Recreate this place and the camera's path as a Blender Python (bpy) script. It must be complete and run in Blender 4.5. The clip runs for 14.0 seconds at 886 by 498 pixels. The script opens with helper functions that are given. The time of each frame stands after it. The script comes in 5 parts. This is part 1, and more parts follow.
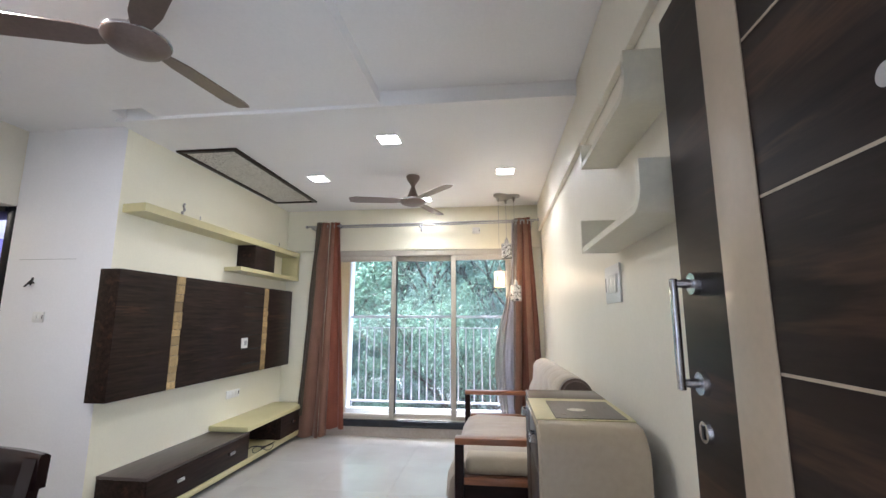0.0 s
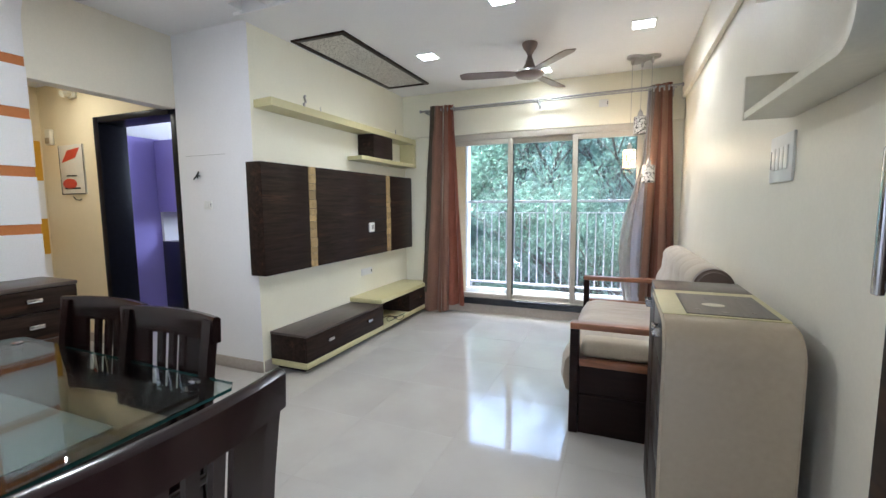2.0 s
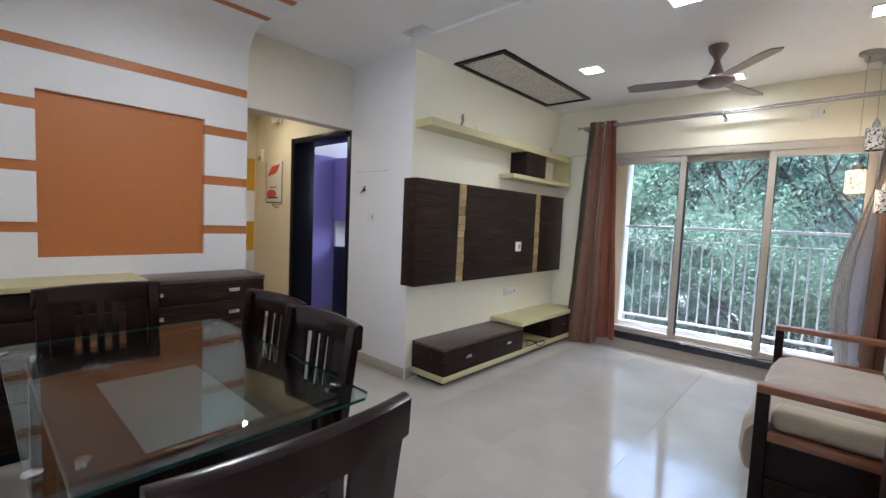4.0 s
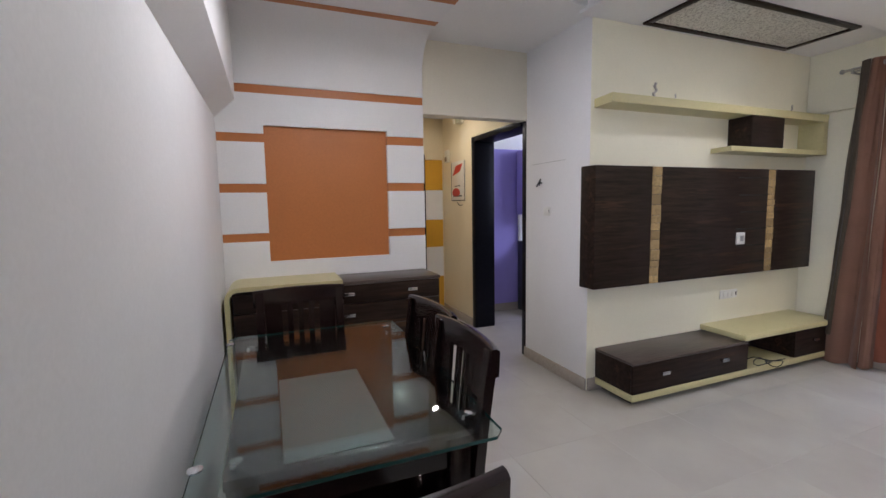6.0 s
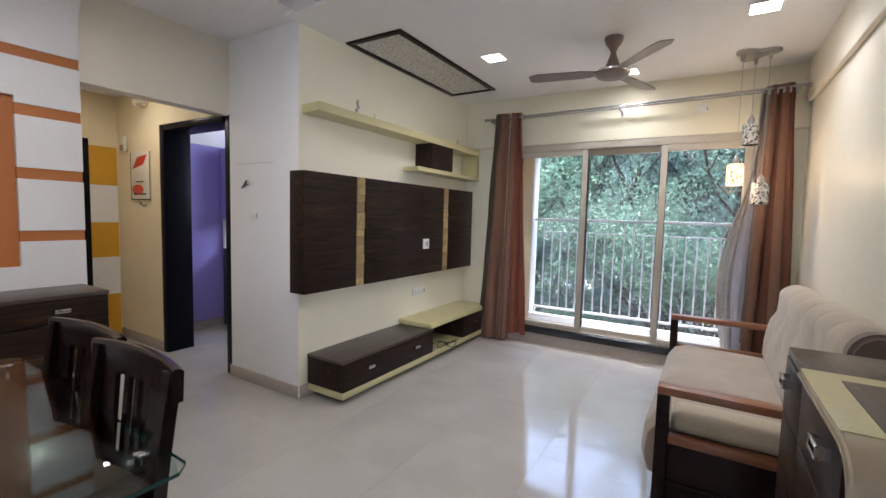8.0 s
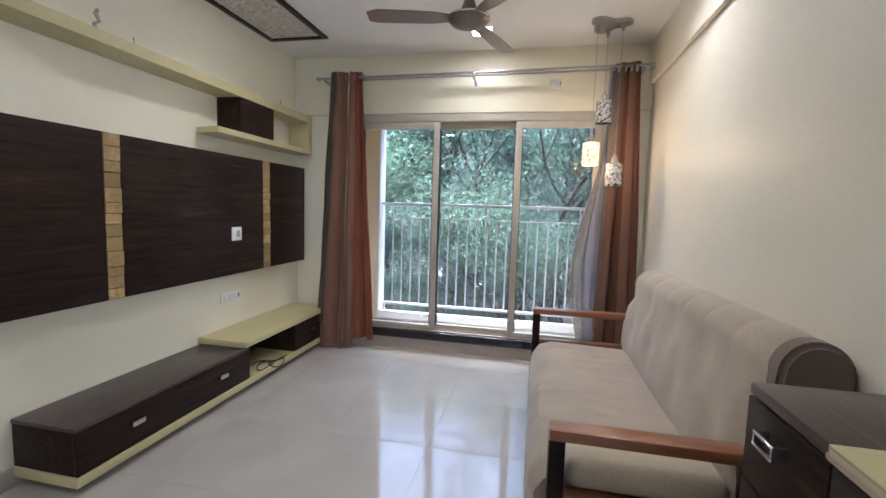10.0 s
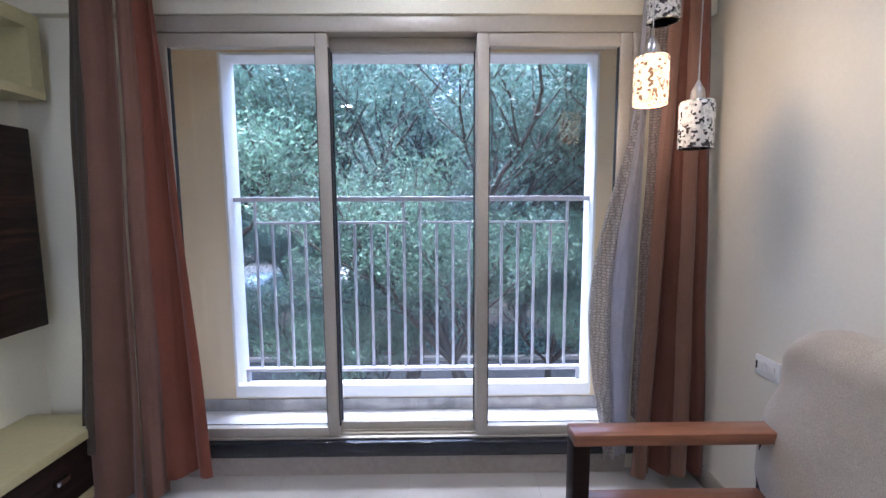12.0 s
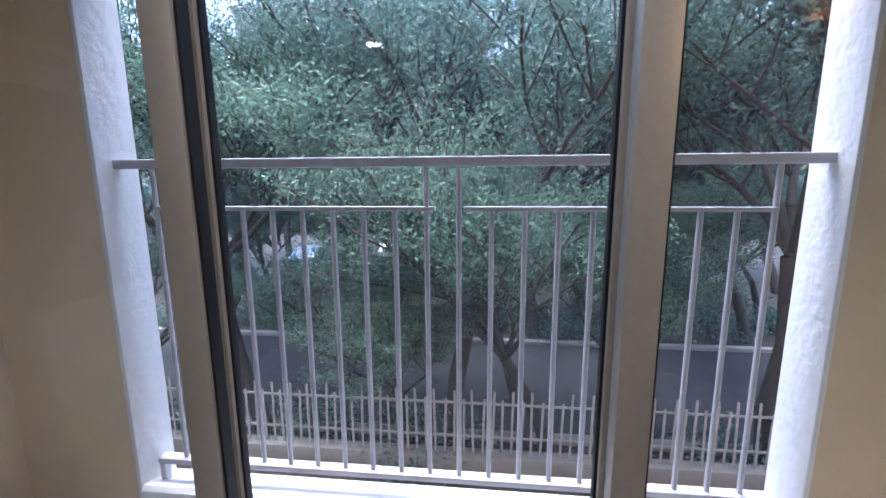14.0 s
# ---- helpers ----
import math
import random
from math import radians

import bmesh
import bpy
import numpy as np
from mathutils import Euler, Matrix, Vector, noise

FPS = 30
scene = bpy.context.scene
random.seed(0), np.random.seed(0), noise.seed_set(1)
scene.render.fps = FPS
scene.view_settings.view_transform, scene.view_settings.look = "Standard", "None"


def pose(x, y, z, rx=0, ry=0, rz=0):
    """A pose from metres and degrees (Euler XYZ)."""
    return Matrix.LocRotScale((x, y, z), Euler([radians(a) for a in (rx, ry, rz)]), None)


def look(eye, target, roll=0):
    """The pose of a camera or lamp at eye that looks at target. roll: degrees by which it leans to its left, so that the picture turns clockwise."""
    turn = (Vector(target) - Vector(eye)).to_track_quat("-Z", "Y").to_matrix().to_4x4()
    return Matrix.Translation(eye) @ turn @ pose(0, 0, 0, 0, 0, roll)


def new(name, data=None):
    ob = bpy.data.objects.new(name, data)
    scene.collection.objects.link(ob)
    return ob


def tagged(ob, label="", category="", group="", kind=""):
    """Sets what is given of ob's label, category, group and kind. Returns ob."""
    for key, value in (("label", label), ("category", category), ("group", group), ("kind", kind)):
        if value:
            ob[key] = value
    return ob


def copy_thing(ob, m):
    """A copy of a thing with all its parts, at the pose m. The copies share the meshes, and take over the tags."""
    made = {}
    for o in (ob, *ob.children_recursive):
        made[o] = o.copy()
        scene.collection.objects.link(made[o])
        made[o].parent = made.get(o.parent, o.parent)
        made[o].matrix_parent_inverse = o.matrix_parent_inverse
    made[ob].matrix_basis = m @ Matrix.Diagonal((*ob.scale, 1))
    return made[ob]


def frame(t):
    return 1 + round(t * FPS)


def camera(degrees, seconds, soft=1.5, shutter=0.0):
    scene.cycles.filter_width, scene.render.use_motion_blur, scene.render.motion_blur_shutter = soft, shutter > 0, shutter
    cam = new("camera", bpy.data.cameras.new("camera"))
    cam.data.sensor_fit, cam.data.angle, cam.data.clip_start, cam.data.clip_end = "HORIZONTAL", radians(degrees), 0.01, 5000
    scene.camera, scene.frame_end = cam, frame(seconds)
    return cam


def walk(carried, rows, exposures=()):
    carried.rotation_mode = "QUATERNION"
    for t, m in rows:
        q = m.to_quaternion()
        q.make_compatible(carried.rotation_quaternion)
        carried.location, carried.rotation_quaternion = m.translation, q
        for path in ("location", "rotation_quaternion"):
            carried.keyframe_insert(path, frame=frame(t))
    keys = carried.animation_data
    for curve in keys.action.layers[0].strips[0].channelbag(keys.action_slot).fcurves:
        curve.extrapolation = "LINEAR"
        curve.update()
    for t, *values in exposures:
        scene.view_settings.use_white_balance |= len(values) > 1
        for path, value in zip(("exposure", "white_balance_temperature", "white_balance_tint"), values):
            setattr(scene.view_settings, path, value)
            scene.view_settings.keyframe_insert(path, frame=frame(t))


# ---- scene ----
cam = camera(91.7, 14.0)

EXPOSURES = [(0.0, 3.82, 5600, 12), (1.0, 3.88, 5600, 11), (2.3, 3.78, 5450, 8), (5.0, 3.35, 5650, 14), (6.5, 3.35, 5750, 16), (9.0, 3.4, 5850, 13), (11.5, 3.05, 5250, 18), (12.5, 3.0, 5100, 20), (13.4, 2.55, 5400, 19), (14.0, 2.2, 5500, 20)]
PATH = [
    (0, (0.21, -0.038, 1.301), (-0.026, 1.921, 1.623), 0.1),
    (0.5, (0.228, 0.013, 1.303), (-0.017, 1.995, 1.194), -0.1),
    (1, (0.222, 0.01, 1.289), (-0.013, 1.977, 1.013), -0.2),
    (1.5, (0.234, 0.05, 1.301), (-0.146, 1.993, 1.022), -0.3),
    (2, (0.216, 0.068, 1.304), (-0.547, 1.905, 1.097), -0.4),
    (2.5, (0.204, 0.07, 1.305), (-0.839, 1.771, 1.157), 1.3),
    (5, (0.117, 0.29, 1.324), (-1.427, 1.549, 1.146), 0.9),
    (5.5, (0.098, 0.361, 1.355), (-1.623, 1.361, 1.155), -0.0),
    (6, (0.107, 0.438, 1.373), (-1.74, 1.18, 1.17), -0.9),
    (6.5, (0.102, 0.498, 1.363), (-1.762, 1.199, 1.178), -0.7),
    (7, (0.09, 0.49, 1.353), (-1.669, 1.427, 1.178), -0.0),
    (7.5, (0.112, 0.471, 1.372), (-1.334, 1.841, 1.194), 1.1),
    (8, (0.112, 0.493, 1.34), (-0.931, 2.193, 1.188), 1.5),
    (8.5, (0.139, 0.535, 1.308), (-0.669, 2.359, 1.172), 1.5),
    (9, (0.097, 0.643, 1.299), (-0.572, 2.521, 1.139), 1.5),
    (11.5, (-0.428, 2.563, 1.297), (-0.476, 4.552, 1.098), 0.5),
    (12, (-0.471, 2.982, 1.305), (-0.448, 4.971, 1.092), -0.3),
    (12.5, (-0.464, 3.322, 1.306), (-0.445, 5.312, 1.104), -0.2),
    (13, (-0.491, 3.708, 1.285), (-0.483, 5.696, 1.07), -0.1),
    (13.5, (-0.504, 4.054, 1.291), (-0.533, 6.038, 1.039), -0.2),
    (14, (-0.49, 4.32, 1.297), (-0.699, 6.278, 0.947), -0.4),
]
walk(cam, [(t, look(eye, target, roll)) for t, eye, target, roll in PATH], EXPOSURES)

# ---------- world and light ----------
world = bpy.data.worlds.new("overcast_sky")
scene.world = world
world.use_nodes = True
wn = world.node_tree.nodes
sky = wn.new("ShaderNodeTexSky")
sky.sky_type, sky.sun_disc = "NISHITA", False
sky.sun_elevation, sky.sun_rotation = radians(78), radians(-38)
sky.dust_density, sky.ozone_density = 4.0, 1.5
world.node_tree.links.new(sky.outputs[0], wn["Background"].inputs[0])
wn["Background"].inputs[1].default_value = 0.15

sun = new("sun", bpy.data.lights.new("sun", "SUN"))
sun.data.energy, sun.data.angle, sun.data.color = 2.7, radians(40), (1.0, 0.95, 0.86)
sun.matrix_world = look((-4, 5.0, 30), (0, 0, 0))

# assumed downlight, itself unseen, added to brighten the dining walls
ASSUMED_DINING_SPOTS = [(-1.7, 1.0)]
LED_SPOTS = [(-1.435, 3.72), (0.32, 3.71), (-0.555, 4.54), (-0.55, 2.91)]


def area_lamp(name, x, y, z, size, energy, color, target):
    lamp = new(name, bpy.data.lights.new(name, "AREA"))
    lamp.data.shape, lamp.data.size, lamp.data.energy, lamp.data.color = "SQUARE", size, energy, color
    lamp.matrix_world = look((x, y, z), target)
    return lamp


for lx, ly in LED_SPOTS + ASSUMED_DINING_SPOTS:
    led = area_lamp("led_light", lx, ly, 2.600 if ly > 2 else 2.62, 0.15, 0.5 if ly > 2 else 1.8, (1.0, 0.945, 0.845), (lx, ly + 0.001, 0))
    led.data.spread = radians(140 if ly > 2 else 175)
# daylight of the stair landing behind the open entrance door; the bedroom light is an added fill for its wall and
# frieze
area_lamp("landing_daylight", 1.45, -1.2, 1.5, 1.1, 9, (0.86, 0.91, 1.0), (-0.9, 1.2, 1.4))
area_lamp("bedroom_fill", -3.3, 4.6, 1.95, 1.0, 2.5, (0.88, 0.92, 1.0), (-4.72, 3.2, 1.9))
area_lamp("passage_light", -4.2, 2.05, 2.40, 0.06, 0.55, (1.0, 0.88, 0.68), (-4.2, 2.051, 0))
bulb = new("bulb_light", bpy.data.lights.new("bulb_light", "POINT"))
bulb.data.energy, bulb.data.color, bulb.data.shadow_soft_size = 0.7, (1.0, 0.72, 0.42), 0.05
bulb.location = (0.262, 4.50, 1.717)

# ---------- materials ----------


def shader(name):
    m = bpy.data.materials.new(name)
    m.use_nodes = True
    return m, m.node_tree.nodes, m.node_tree.links, m.node_tree.nodes["Principled BSDF"]


def mapped(n, l, scale, space="Object"):
    tc, mp = n.new("ShaderNodeTexCoord"), n.new("ShaderNodeMapping")
    mp.inputs["Scale"].default_value = scale if isinstance(scale, tuple) else (scale, scale, scale)
    l.new(tc.outputs[space], mp.inputs[0])
    return mp.outputs[0]


def noise_tex(n, l, vec, scale, detail=4.0, rough=0.55):
    t = n.new("ShaderNodeTexNoise")
    t.inputs["Scale"].default_value, t.inputs["Detail"].default_value, t.inputs["Roughness"].default_value = scale, detail, rough
    l.new(vec, t.inputs["Vector"])
    return t.outputs["Fac"]


def ramp(n, l, fac, stops):
    r = n.new("ShaderNodeValToRGB")
    while len(r.color_ramp.elements) < len(stops):
        r.color_ramp.elements.new(0.5)
    for e, (p, c) in zip(r.color_ramp.elements, stops):
        e.position, e.color = p, (*c, 1)
    l.new(fac, r.inputs[0])
    return r.outputs[0]


def bump(n, l, b, height, strength, dist):
    k = n.new("ShaderNodeBump")
    k.inputs["Strength"].default_value, k.inputs["Distance"].default_value = strength, dist
    l.new(height, k.inputs["Height"])
    l.new(k.outputs[0], b.inputs["Normal"])


def shade(c, f):
    return tuple(min(1, max(0, v * f)) for v in c)


def mixed(n, l, a, b, fac):
    m = n.new("ShaderNodeMix")
    m.data_type = "RGBA"
    for sock, v in ((m.inputs[0], fac), (m.inputs[6], a), (m.inputs[7], b)):
        if isinstance(v, tuple):
            sock.default_value = (*v, 1)
        elif isinstance(v, float):
            sock.default_value = v
        else:
            l.new(v, sock)
    return m.outputs[2]


def surface(name, col, rough=0.6, metal=0.0, grain=30.0, vary=0.12, relief=0.05, stretch=(1, 1, 1), random_piece=0.0, coat=0.0, dist=0.002, gloss=0.5):
    """A surface with broad stains, fine grain, a little relief and uneven gloss."""
    m, n, l, b = shader(name)
    vec = mapped(n, l, stretch)
    fine, broad = noise_tex(n, l, vec, grain, 6.0), noise_tex(n, l, vec, max(grain * 0.06, 0.8), 3.0)
    a = ramp(n, l, fine, [(0.3, shade(col, 1 - vary)), (0.7, shade(col, 1 + vary))])
    c = mixed(n, l, a, shade(col, 1 - vary * 1.3), ramp(n, l, broad, [(0.45, (0, 0, 0)), (0.75, (0.6, 0.6, 0.6))]))
    if random_piece:
        info = n.new("ShaderNodeObjectInfo")
        c = mixed(n, l, c, shade(col, 1 - random_piece), info.outputs["Random"])
    l.new(c, b.inputs["Base Color"])
    r = n.new("ShaderNodeMapRange")
    r.inputs["To Min"].default_value, r.inputs["To Max"].default_value = rough * 0.85, min(1, rough * 1.15)
    l.new(broad, r.inputs["Value"])
    l.new(r.outputs[0], b.inputs["Roughness"])
    b.inputs["Metallic"].default_value = metal
    b.inputs["Specular IOR Level"].default_value = gloss
    b.inputs["Coat Weight"].default_value = coat
    b.inputs["Coat Roughness"].default_value = 0.08
    if relief:
        bump(n, l, b, fine, relief, dist)
    return m


def laminate(name, dark, light, stretch, rough=0.35, streak=None, rare=0.62, gloss=0.2):
    """Printed wood laminate: long uneven streaks with a rare bright vein."""
    m, n, l, b = shader(name)
    vec = mapped(n, l, stretch)
    streaks = noise_tex(n, l, vec, 6.0, 8.0, 0.65)
    base = ramp(n, l, streaks, [(0.30, dark), (0.62, light)])
    veins = noise_tex(n, l, vec, 2.2, 5.0, 0.6)
    vein = ramp(n, l, veins, [(rare, (0, 0, 0)), (rare + 0.08, (0.75, 0.75, 0.75)), (rare + 0.16, (0, 0, 0))])
    l.new(mixed(n, l, base, streak or shade(light, 2.2), vein), b.inputs["Base Color"])
    b.inputs["Roughness"].default_value = rough
    b.inputs["Specular IOR Level"].default_value = gloss
    bump(n, l, b, streaks, 0.06, 0.001)
    return m


def emitter(name, col, strength):
    m, n, l, b = shader(name)
    b.inputs["Emission Color"].default_value = (*col, 1)
    b.inputs["Emission Strength"].default_value = strength
    b.inputs["Base Color"].default_value = (0.8, 0.8, 0.8, 1)
    return m


def clear_glass(name, tint, base=0.06, slant=0.8, dust=0.0):
    """Thin clear glass: mirrors a little head-on and more at a slant."""
    m = bpy.data.materials.new(name)
    m.use_nodes = True
    n, l = m.node_tree.nodes, m.node_tree.links
    n.clear()
    out, mix, tr, gl, lw = (n.new("ShaderNode" + k) for k in ("OutputMaterial", "MixShader", "BsdfTransparent", "BsdfGlossy", "LayerWeight"))
    tr.inputs["Color"].default_value = (*tint, 1)
    gl.inputs["Roughness"].default_value = 0.015
    lw.inputs["Blend"].default_value = 0.5
    p, r = n.new("ShaderNodeMath"), n.new("ShaderNodeMath")
    p.operation, r.operation = "POWER", "MULTIPLY_ADD"
    p.inputs[1].default_value = 4.0
    r.inputs[1].default_value, r.inputs[2].default_value = slant, base
    l.new(lw.outputs["Facing"], p.inputs[0])
    l.new(p.outputs[0], r.inputs[0])
    l.new(r.outputs[0], mix.inputs[0])
    l.new(tr.outputs[0], mix.inputs[1])
    l.new(gl.outputs[0], mix.inputs[2])
    if dust:
        film, over = n.new("ShaderNodeBsdfTranslucent"), n.new("ShaderNodeMixShader")
        film.inputs["Color"].default_value = (0.84, 0.92, 1.0, 1)
        fac = ramp(n, l, noise_tex(n, l, mapped(n, l, 1.0), 1.6, 5.0), [(0.35, (dust * 0.4,) * 3), (0.7, (dust * 1.6,) * 3)])
        l.new(fac, over.inputs[0])
        l.new(mix.outputs[0], over.inputs[1])
        l.new(film.outputs[0], over.inputs[2])
        l.new(over.outputs[0], out.inputs[0])
    else:
        l.new(mix.outputs[0], out.inputs[0])
    return m


def floor_tile():
    m, n, l, b = shader("vitrified_tile")
    vec = mapped(n, l, 1.0)
    info = n.new("ShaderNodeObjectInfo")
    shift = n.new("ShaderNodeVectorMath")
    shift.operation = "MULTIPLY_ADD"
    l.new(info.outputs["Location"], shift.inputs[0])
    shift.inputs[1].default_value = (1.7, 2.3, 1)
    l.new(vec, shift.inputs[2])
    cloud, speck = noise_tex(n, l, shift.outputs[0], 2.2, 6.0), noise_tex(n, l, vec, 260.0, 2.0)
    c = ramp(n, l, cloud, [(0.3, (0.40, 0.375, 0.34)), (0.7, (0.47, 0.445, 0.405))])
    c = mixed(n, l, c, (0.34, 0.325, 0.30), ramp(n, l, speck, [(0.66, (0, 0, 0)), (0.74, (0.35, 0.35, 0.35))]))
    l.new(mixed(n, l, c, (0.39, 0.365, 0.335), ramp(n, l, info.outputs["Random"], [(0.0, (0, 0, 0)), (1.0, (0.3, 0.3, 0.3))])), b.inputs["Base Color"])
    r = n.new("ShaderNodeMapRange")
    r.inputs["To Min"].default_value, r.inputs["To Max"].default_value = 0.045, 0.11
    l.new(noise_tex(n, l, vec, 5.0, 6.0), r.inputs["Value"])
    l.new(r.outputs[0], b.inputs["Roughness"])
    b.inputs["Specular IOR Level"].default_value = 0.6
    return m


def crackle(name, base, chip, lit=None):
    """Mosaic glass shade: pale cells with dark seams and silver chips."""
    m, n, l, b = shader(name)
    vec = mapped(n, l, 1.0)
    v = n.new("ShaderNodeTexVoronoi")
    v.inputs["Scale"].default_value = 105
    l.new(vec, v.inputs["Vector"])
    pick = ramp(n, l, v.outputs["Color"], [(0.0, base), (0.50, base), (0.53, chip), (0.66, chip), (0.69, shade(base, 0.75))])
    l.new(pick, b.inputs["Base Color"])
    b.inputs["Roughness"].default_value = 0.2
    bump(n, l, b, v.outputs["Distance"], 0.5, 0.003)
    if lit:
        l.new(ramp(n, l, v.outputs["Color"], [(0.0, lit), (0.50, lit), (0.53, shade(lit, 0.12)), (0.66, shade(lit, 0.12)), (0.69, shade(lit, 0.6))]), b.inputs["Emission Color"])
        b.inputs["Emission Strength"].default_value = 0.3
    return m


def cloth(name, col, weave=700.0, relief=0.3, alpha=1.0, stripes=None, crease=0.0):
    m, n, l, b = shader(name)
    vec = mapped(n, l, 1.0)
    w = noise_tex(n, l, vec, weave, 2.0)
    broad = noise_tex(n, l, vec, 6.0, 4.0)
    c = mixed(n, l, ramp(n, l, w, [(0.3, shade(col, 0.75)), (0.7, shade(col, 1.2))]), shade(col, 0.7), ramp(n, l, broad, [(0.4, (0, 0, 0)), (0.8, (0.6, 0.6, 0.6))]))
    if stripes:
        wave = n.new("ShaderNodeTexWave")
        wave.bands_direction = "Z"
        wave.inputs["Scale"].default_value, wave.inputs["Distortion"].default_value, wave.inputs["Detail"].default_value = stripes[0], 6.0, 3.0
        l.new(vec, wave.inputs["Vector"])
        c = mixed(n, l, c, stripes[1], ramp(n, l, wave.outputs["Fac"], [(0.35, (0, 0, 0)), (0.6, (0.9, 0.9, 0.9))]))
    l.new(c, b.inputs["Base Color"])
    b.inputs["Roughness"].default_value = 0.9
    b.inputs["Sheen Weight"].default_value = 0.25
    b.inputs["Alpha"].default_value = alpha
    bump(n, l, b, w, relief, 0.001)
    if crease:
        folds = n.new("ShaderNodeTexNoise")
        folds.noise_type = "RIDGED_MULTIFRACTAL"
        folds.inputs["Scale"].default_value, folds.inputs["Detail"].default_value = 4.0, 2.0
        l.new(mapped(n, l, (1.0, 2.6, 1.6)), folds.inputs["Vector"])
        k = n.new("ShaderNodeBump")
        k.inputs["Strength"].default_value, k.inputs["Distance"].default_value = crease, 0.012
        l.new(folds.outputs["Fac"], k.inputs["Height"])
        l.new(b.inputs["Normal"].links[0].from_socket, k.inputs["Normal"])
        l.new(k.outputs[0], b.inputs["Normal"])
    return m


WHITE = surface("white_wall_paint", (0.78, 0.77, 0.77), 0.55, grain=90, vary=0.025, relief=0.12)
CREAM = surface("cream_wall_paint", (0.80, 0.765, 0.61), 0.5, grain=90, vary=0.025, relief=0.12)
OFFWHITE = surface("off_white_wall_paint", (0.79, 0.742, 0.62), 0.45, grain=90, vary=0.025, relief=0.12)
CEIL = surface("ceiling_paint", (0.80, 0.79, 0.78), 0.7, grain=60, vary=0.02, relief=0.05)
PASSAGE = surface("passage_yellow_paint", (0.76, 0.66, 0.46), 0.55, grain=90, vary=0.03, relief=0.12)
PURPLE = surface("violet_wall_paint", (0.32, 0.27, 0.68), 0.55, grain=90, vary=0.04, relief=0.12)
ORANGE = surface("burnt_orange_paint", (0.47, 0.165, 0.045), 0.45, grain=60, vary=0.05, relief=0.1)
BALCONY = surface("balcony_beige_paint", (0.74, 0.58, 0.37), 0.75, grain=45, vary=0.06, relief=0.25)
PLASTER = surface("rough_white_plaster", (0.80, 0.79, 0.78), 0.85, grain=28, vary=0.06, relief=0.6, dist=0.01)
SKIRT = surface("skirting_tile", (0.42, 0.37, 0.32), 0.25, grain=40, vary=0.08, relief=0.0)
TILE = floor_tile()
GROUT = surface("grout", (0.38, 0.355, 0.325), 0.8, grain=120, vary=0.1)
BTILE = surface("balcony_tile", (0.60, 0.58, 0.57), 0.45, grain=12, vary=0.12, relief=0.05, random_piece=0.12)
GRANITE = surface("black_granite", (0.02, 0.022, 0.028), 0.07, grain=220, vary=0.5, relief=0.0)
LAM_Y = laminate("dark_wenge_laminate", (0.009, 0.0058, 0.0048), (0.030, 0.0185, 0.014), (7, 0.5, 7), 0.38, (0.062, 0.031, 0.018), 0.59, 0.12)
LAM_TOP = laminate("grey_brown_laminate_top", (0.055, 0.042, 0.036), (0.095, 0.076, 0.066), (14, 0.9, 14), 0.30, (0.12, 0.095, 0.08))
LAM_DOOR = laminate("door_wenge_laminate", (0.007, 0.005, 0.005), (0.028, 0.018, 0.014), (4.5, 0.45, 4.5), 0.42, (0.070, 0.038, 0.024), 0.53, 0.12)
BLACK = surface("black_polished_frame", (0.006, 0.006, 0.010), 0.35, grain=30, vary=0.2, relief=0.02, gloss=0.12)
FADED = surface("faded_print", (0.17, 0.145, 0.13), 0.4, grain=60, vary=0.25, relief=0.0)
LIME = surface("pale_olive_laminate", (0.52, 0.47, 0.25), 0.4, grain=50, vary=0.05, relief=0.02)
STRIPE = surface("beige_door_strip", (0.42, 0.34, 0.245), 0.3, grain=50, vary=0.04, relief=0.02)
BEIGE = surface("beige_laminate", (0.42, 0.345, 0.245), 0.25, grain=50, vary=0.04, relief=0.02)
JSHELF = surface("ivory_laminate", (0.70, 0.66, 0.53), 0.4, grain=50, vary=0.04, relief=0.02)
MAHOGANY = surface("polished_mahogany", (0.011, 0.0045, 0.004), 0.24, grain=18, vary=0.35, relief=0.03, stretch=(1, 1, 0.2), coat=0.1)
TEAK = surface("sofa_teak", (0.26, 0.105, 0.05), 0.3, grain=20, vary=0.25, relief=0.04, stretch=(0.3, 3, 3), coat=0.3)
DARKWOOD = surface("dark_sofa_wood", (0.016, 0.008, 0.007), 0.35, grain=20, vary=0.3, relief=0.04, stretch=(0.3, 3, 3), gloss=0.15)
STONE = surface("golden_travertine", (0.52, 0.36, 0.16), 0.4, grain=35, vary=0.45, relief=0.35, random_piece=0.6)
CHROME = surface("satin_chrome", (0.62, 0.62, 0.64), 0.18, 1.0, grain=80, vary=0.05, relief=0.0)
STEEL = surface("brushed_steel", (0.45, 0.44, 0.43), 0.3, 1.0, grain=80, vary=0.08, relief=0.0)
ALU = surface("grey_coated_aluminium", (0.47, 0.43, 0.36), 0.4, 0.2, grain=60, vary=0.05, relief=0.02)
GASKET = surface("black_rubber", (0.01, 0.01, 0.01), 0.6, grain=40, vary=0.2)
RAILPAINT = surface("grey_railing_paint", (0.50, 0.49, 0.52), 0.45, 0.1, grain=40, vary=0.12, relief=0.15)
PLASTIC = surface("white_plastic", (0.76, 0.75, 0.71), 0.3, grain=60, vary=0.03, relief=0.0)
BLACKPL = surface("black_plastic", (0.012, 0.012, 0.012), 0.4, grain=60, vary=0.2, relief=0.0)
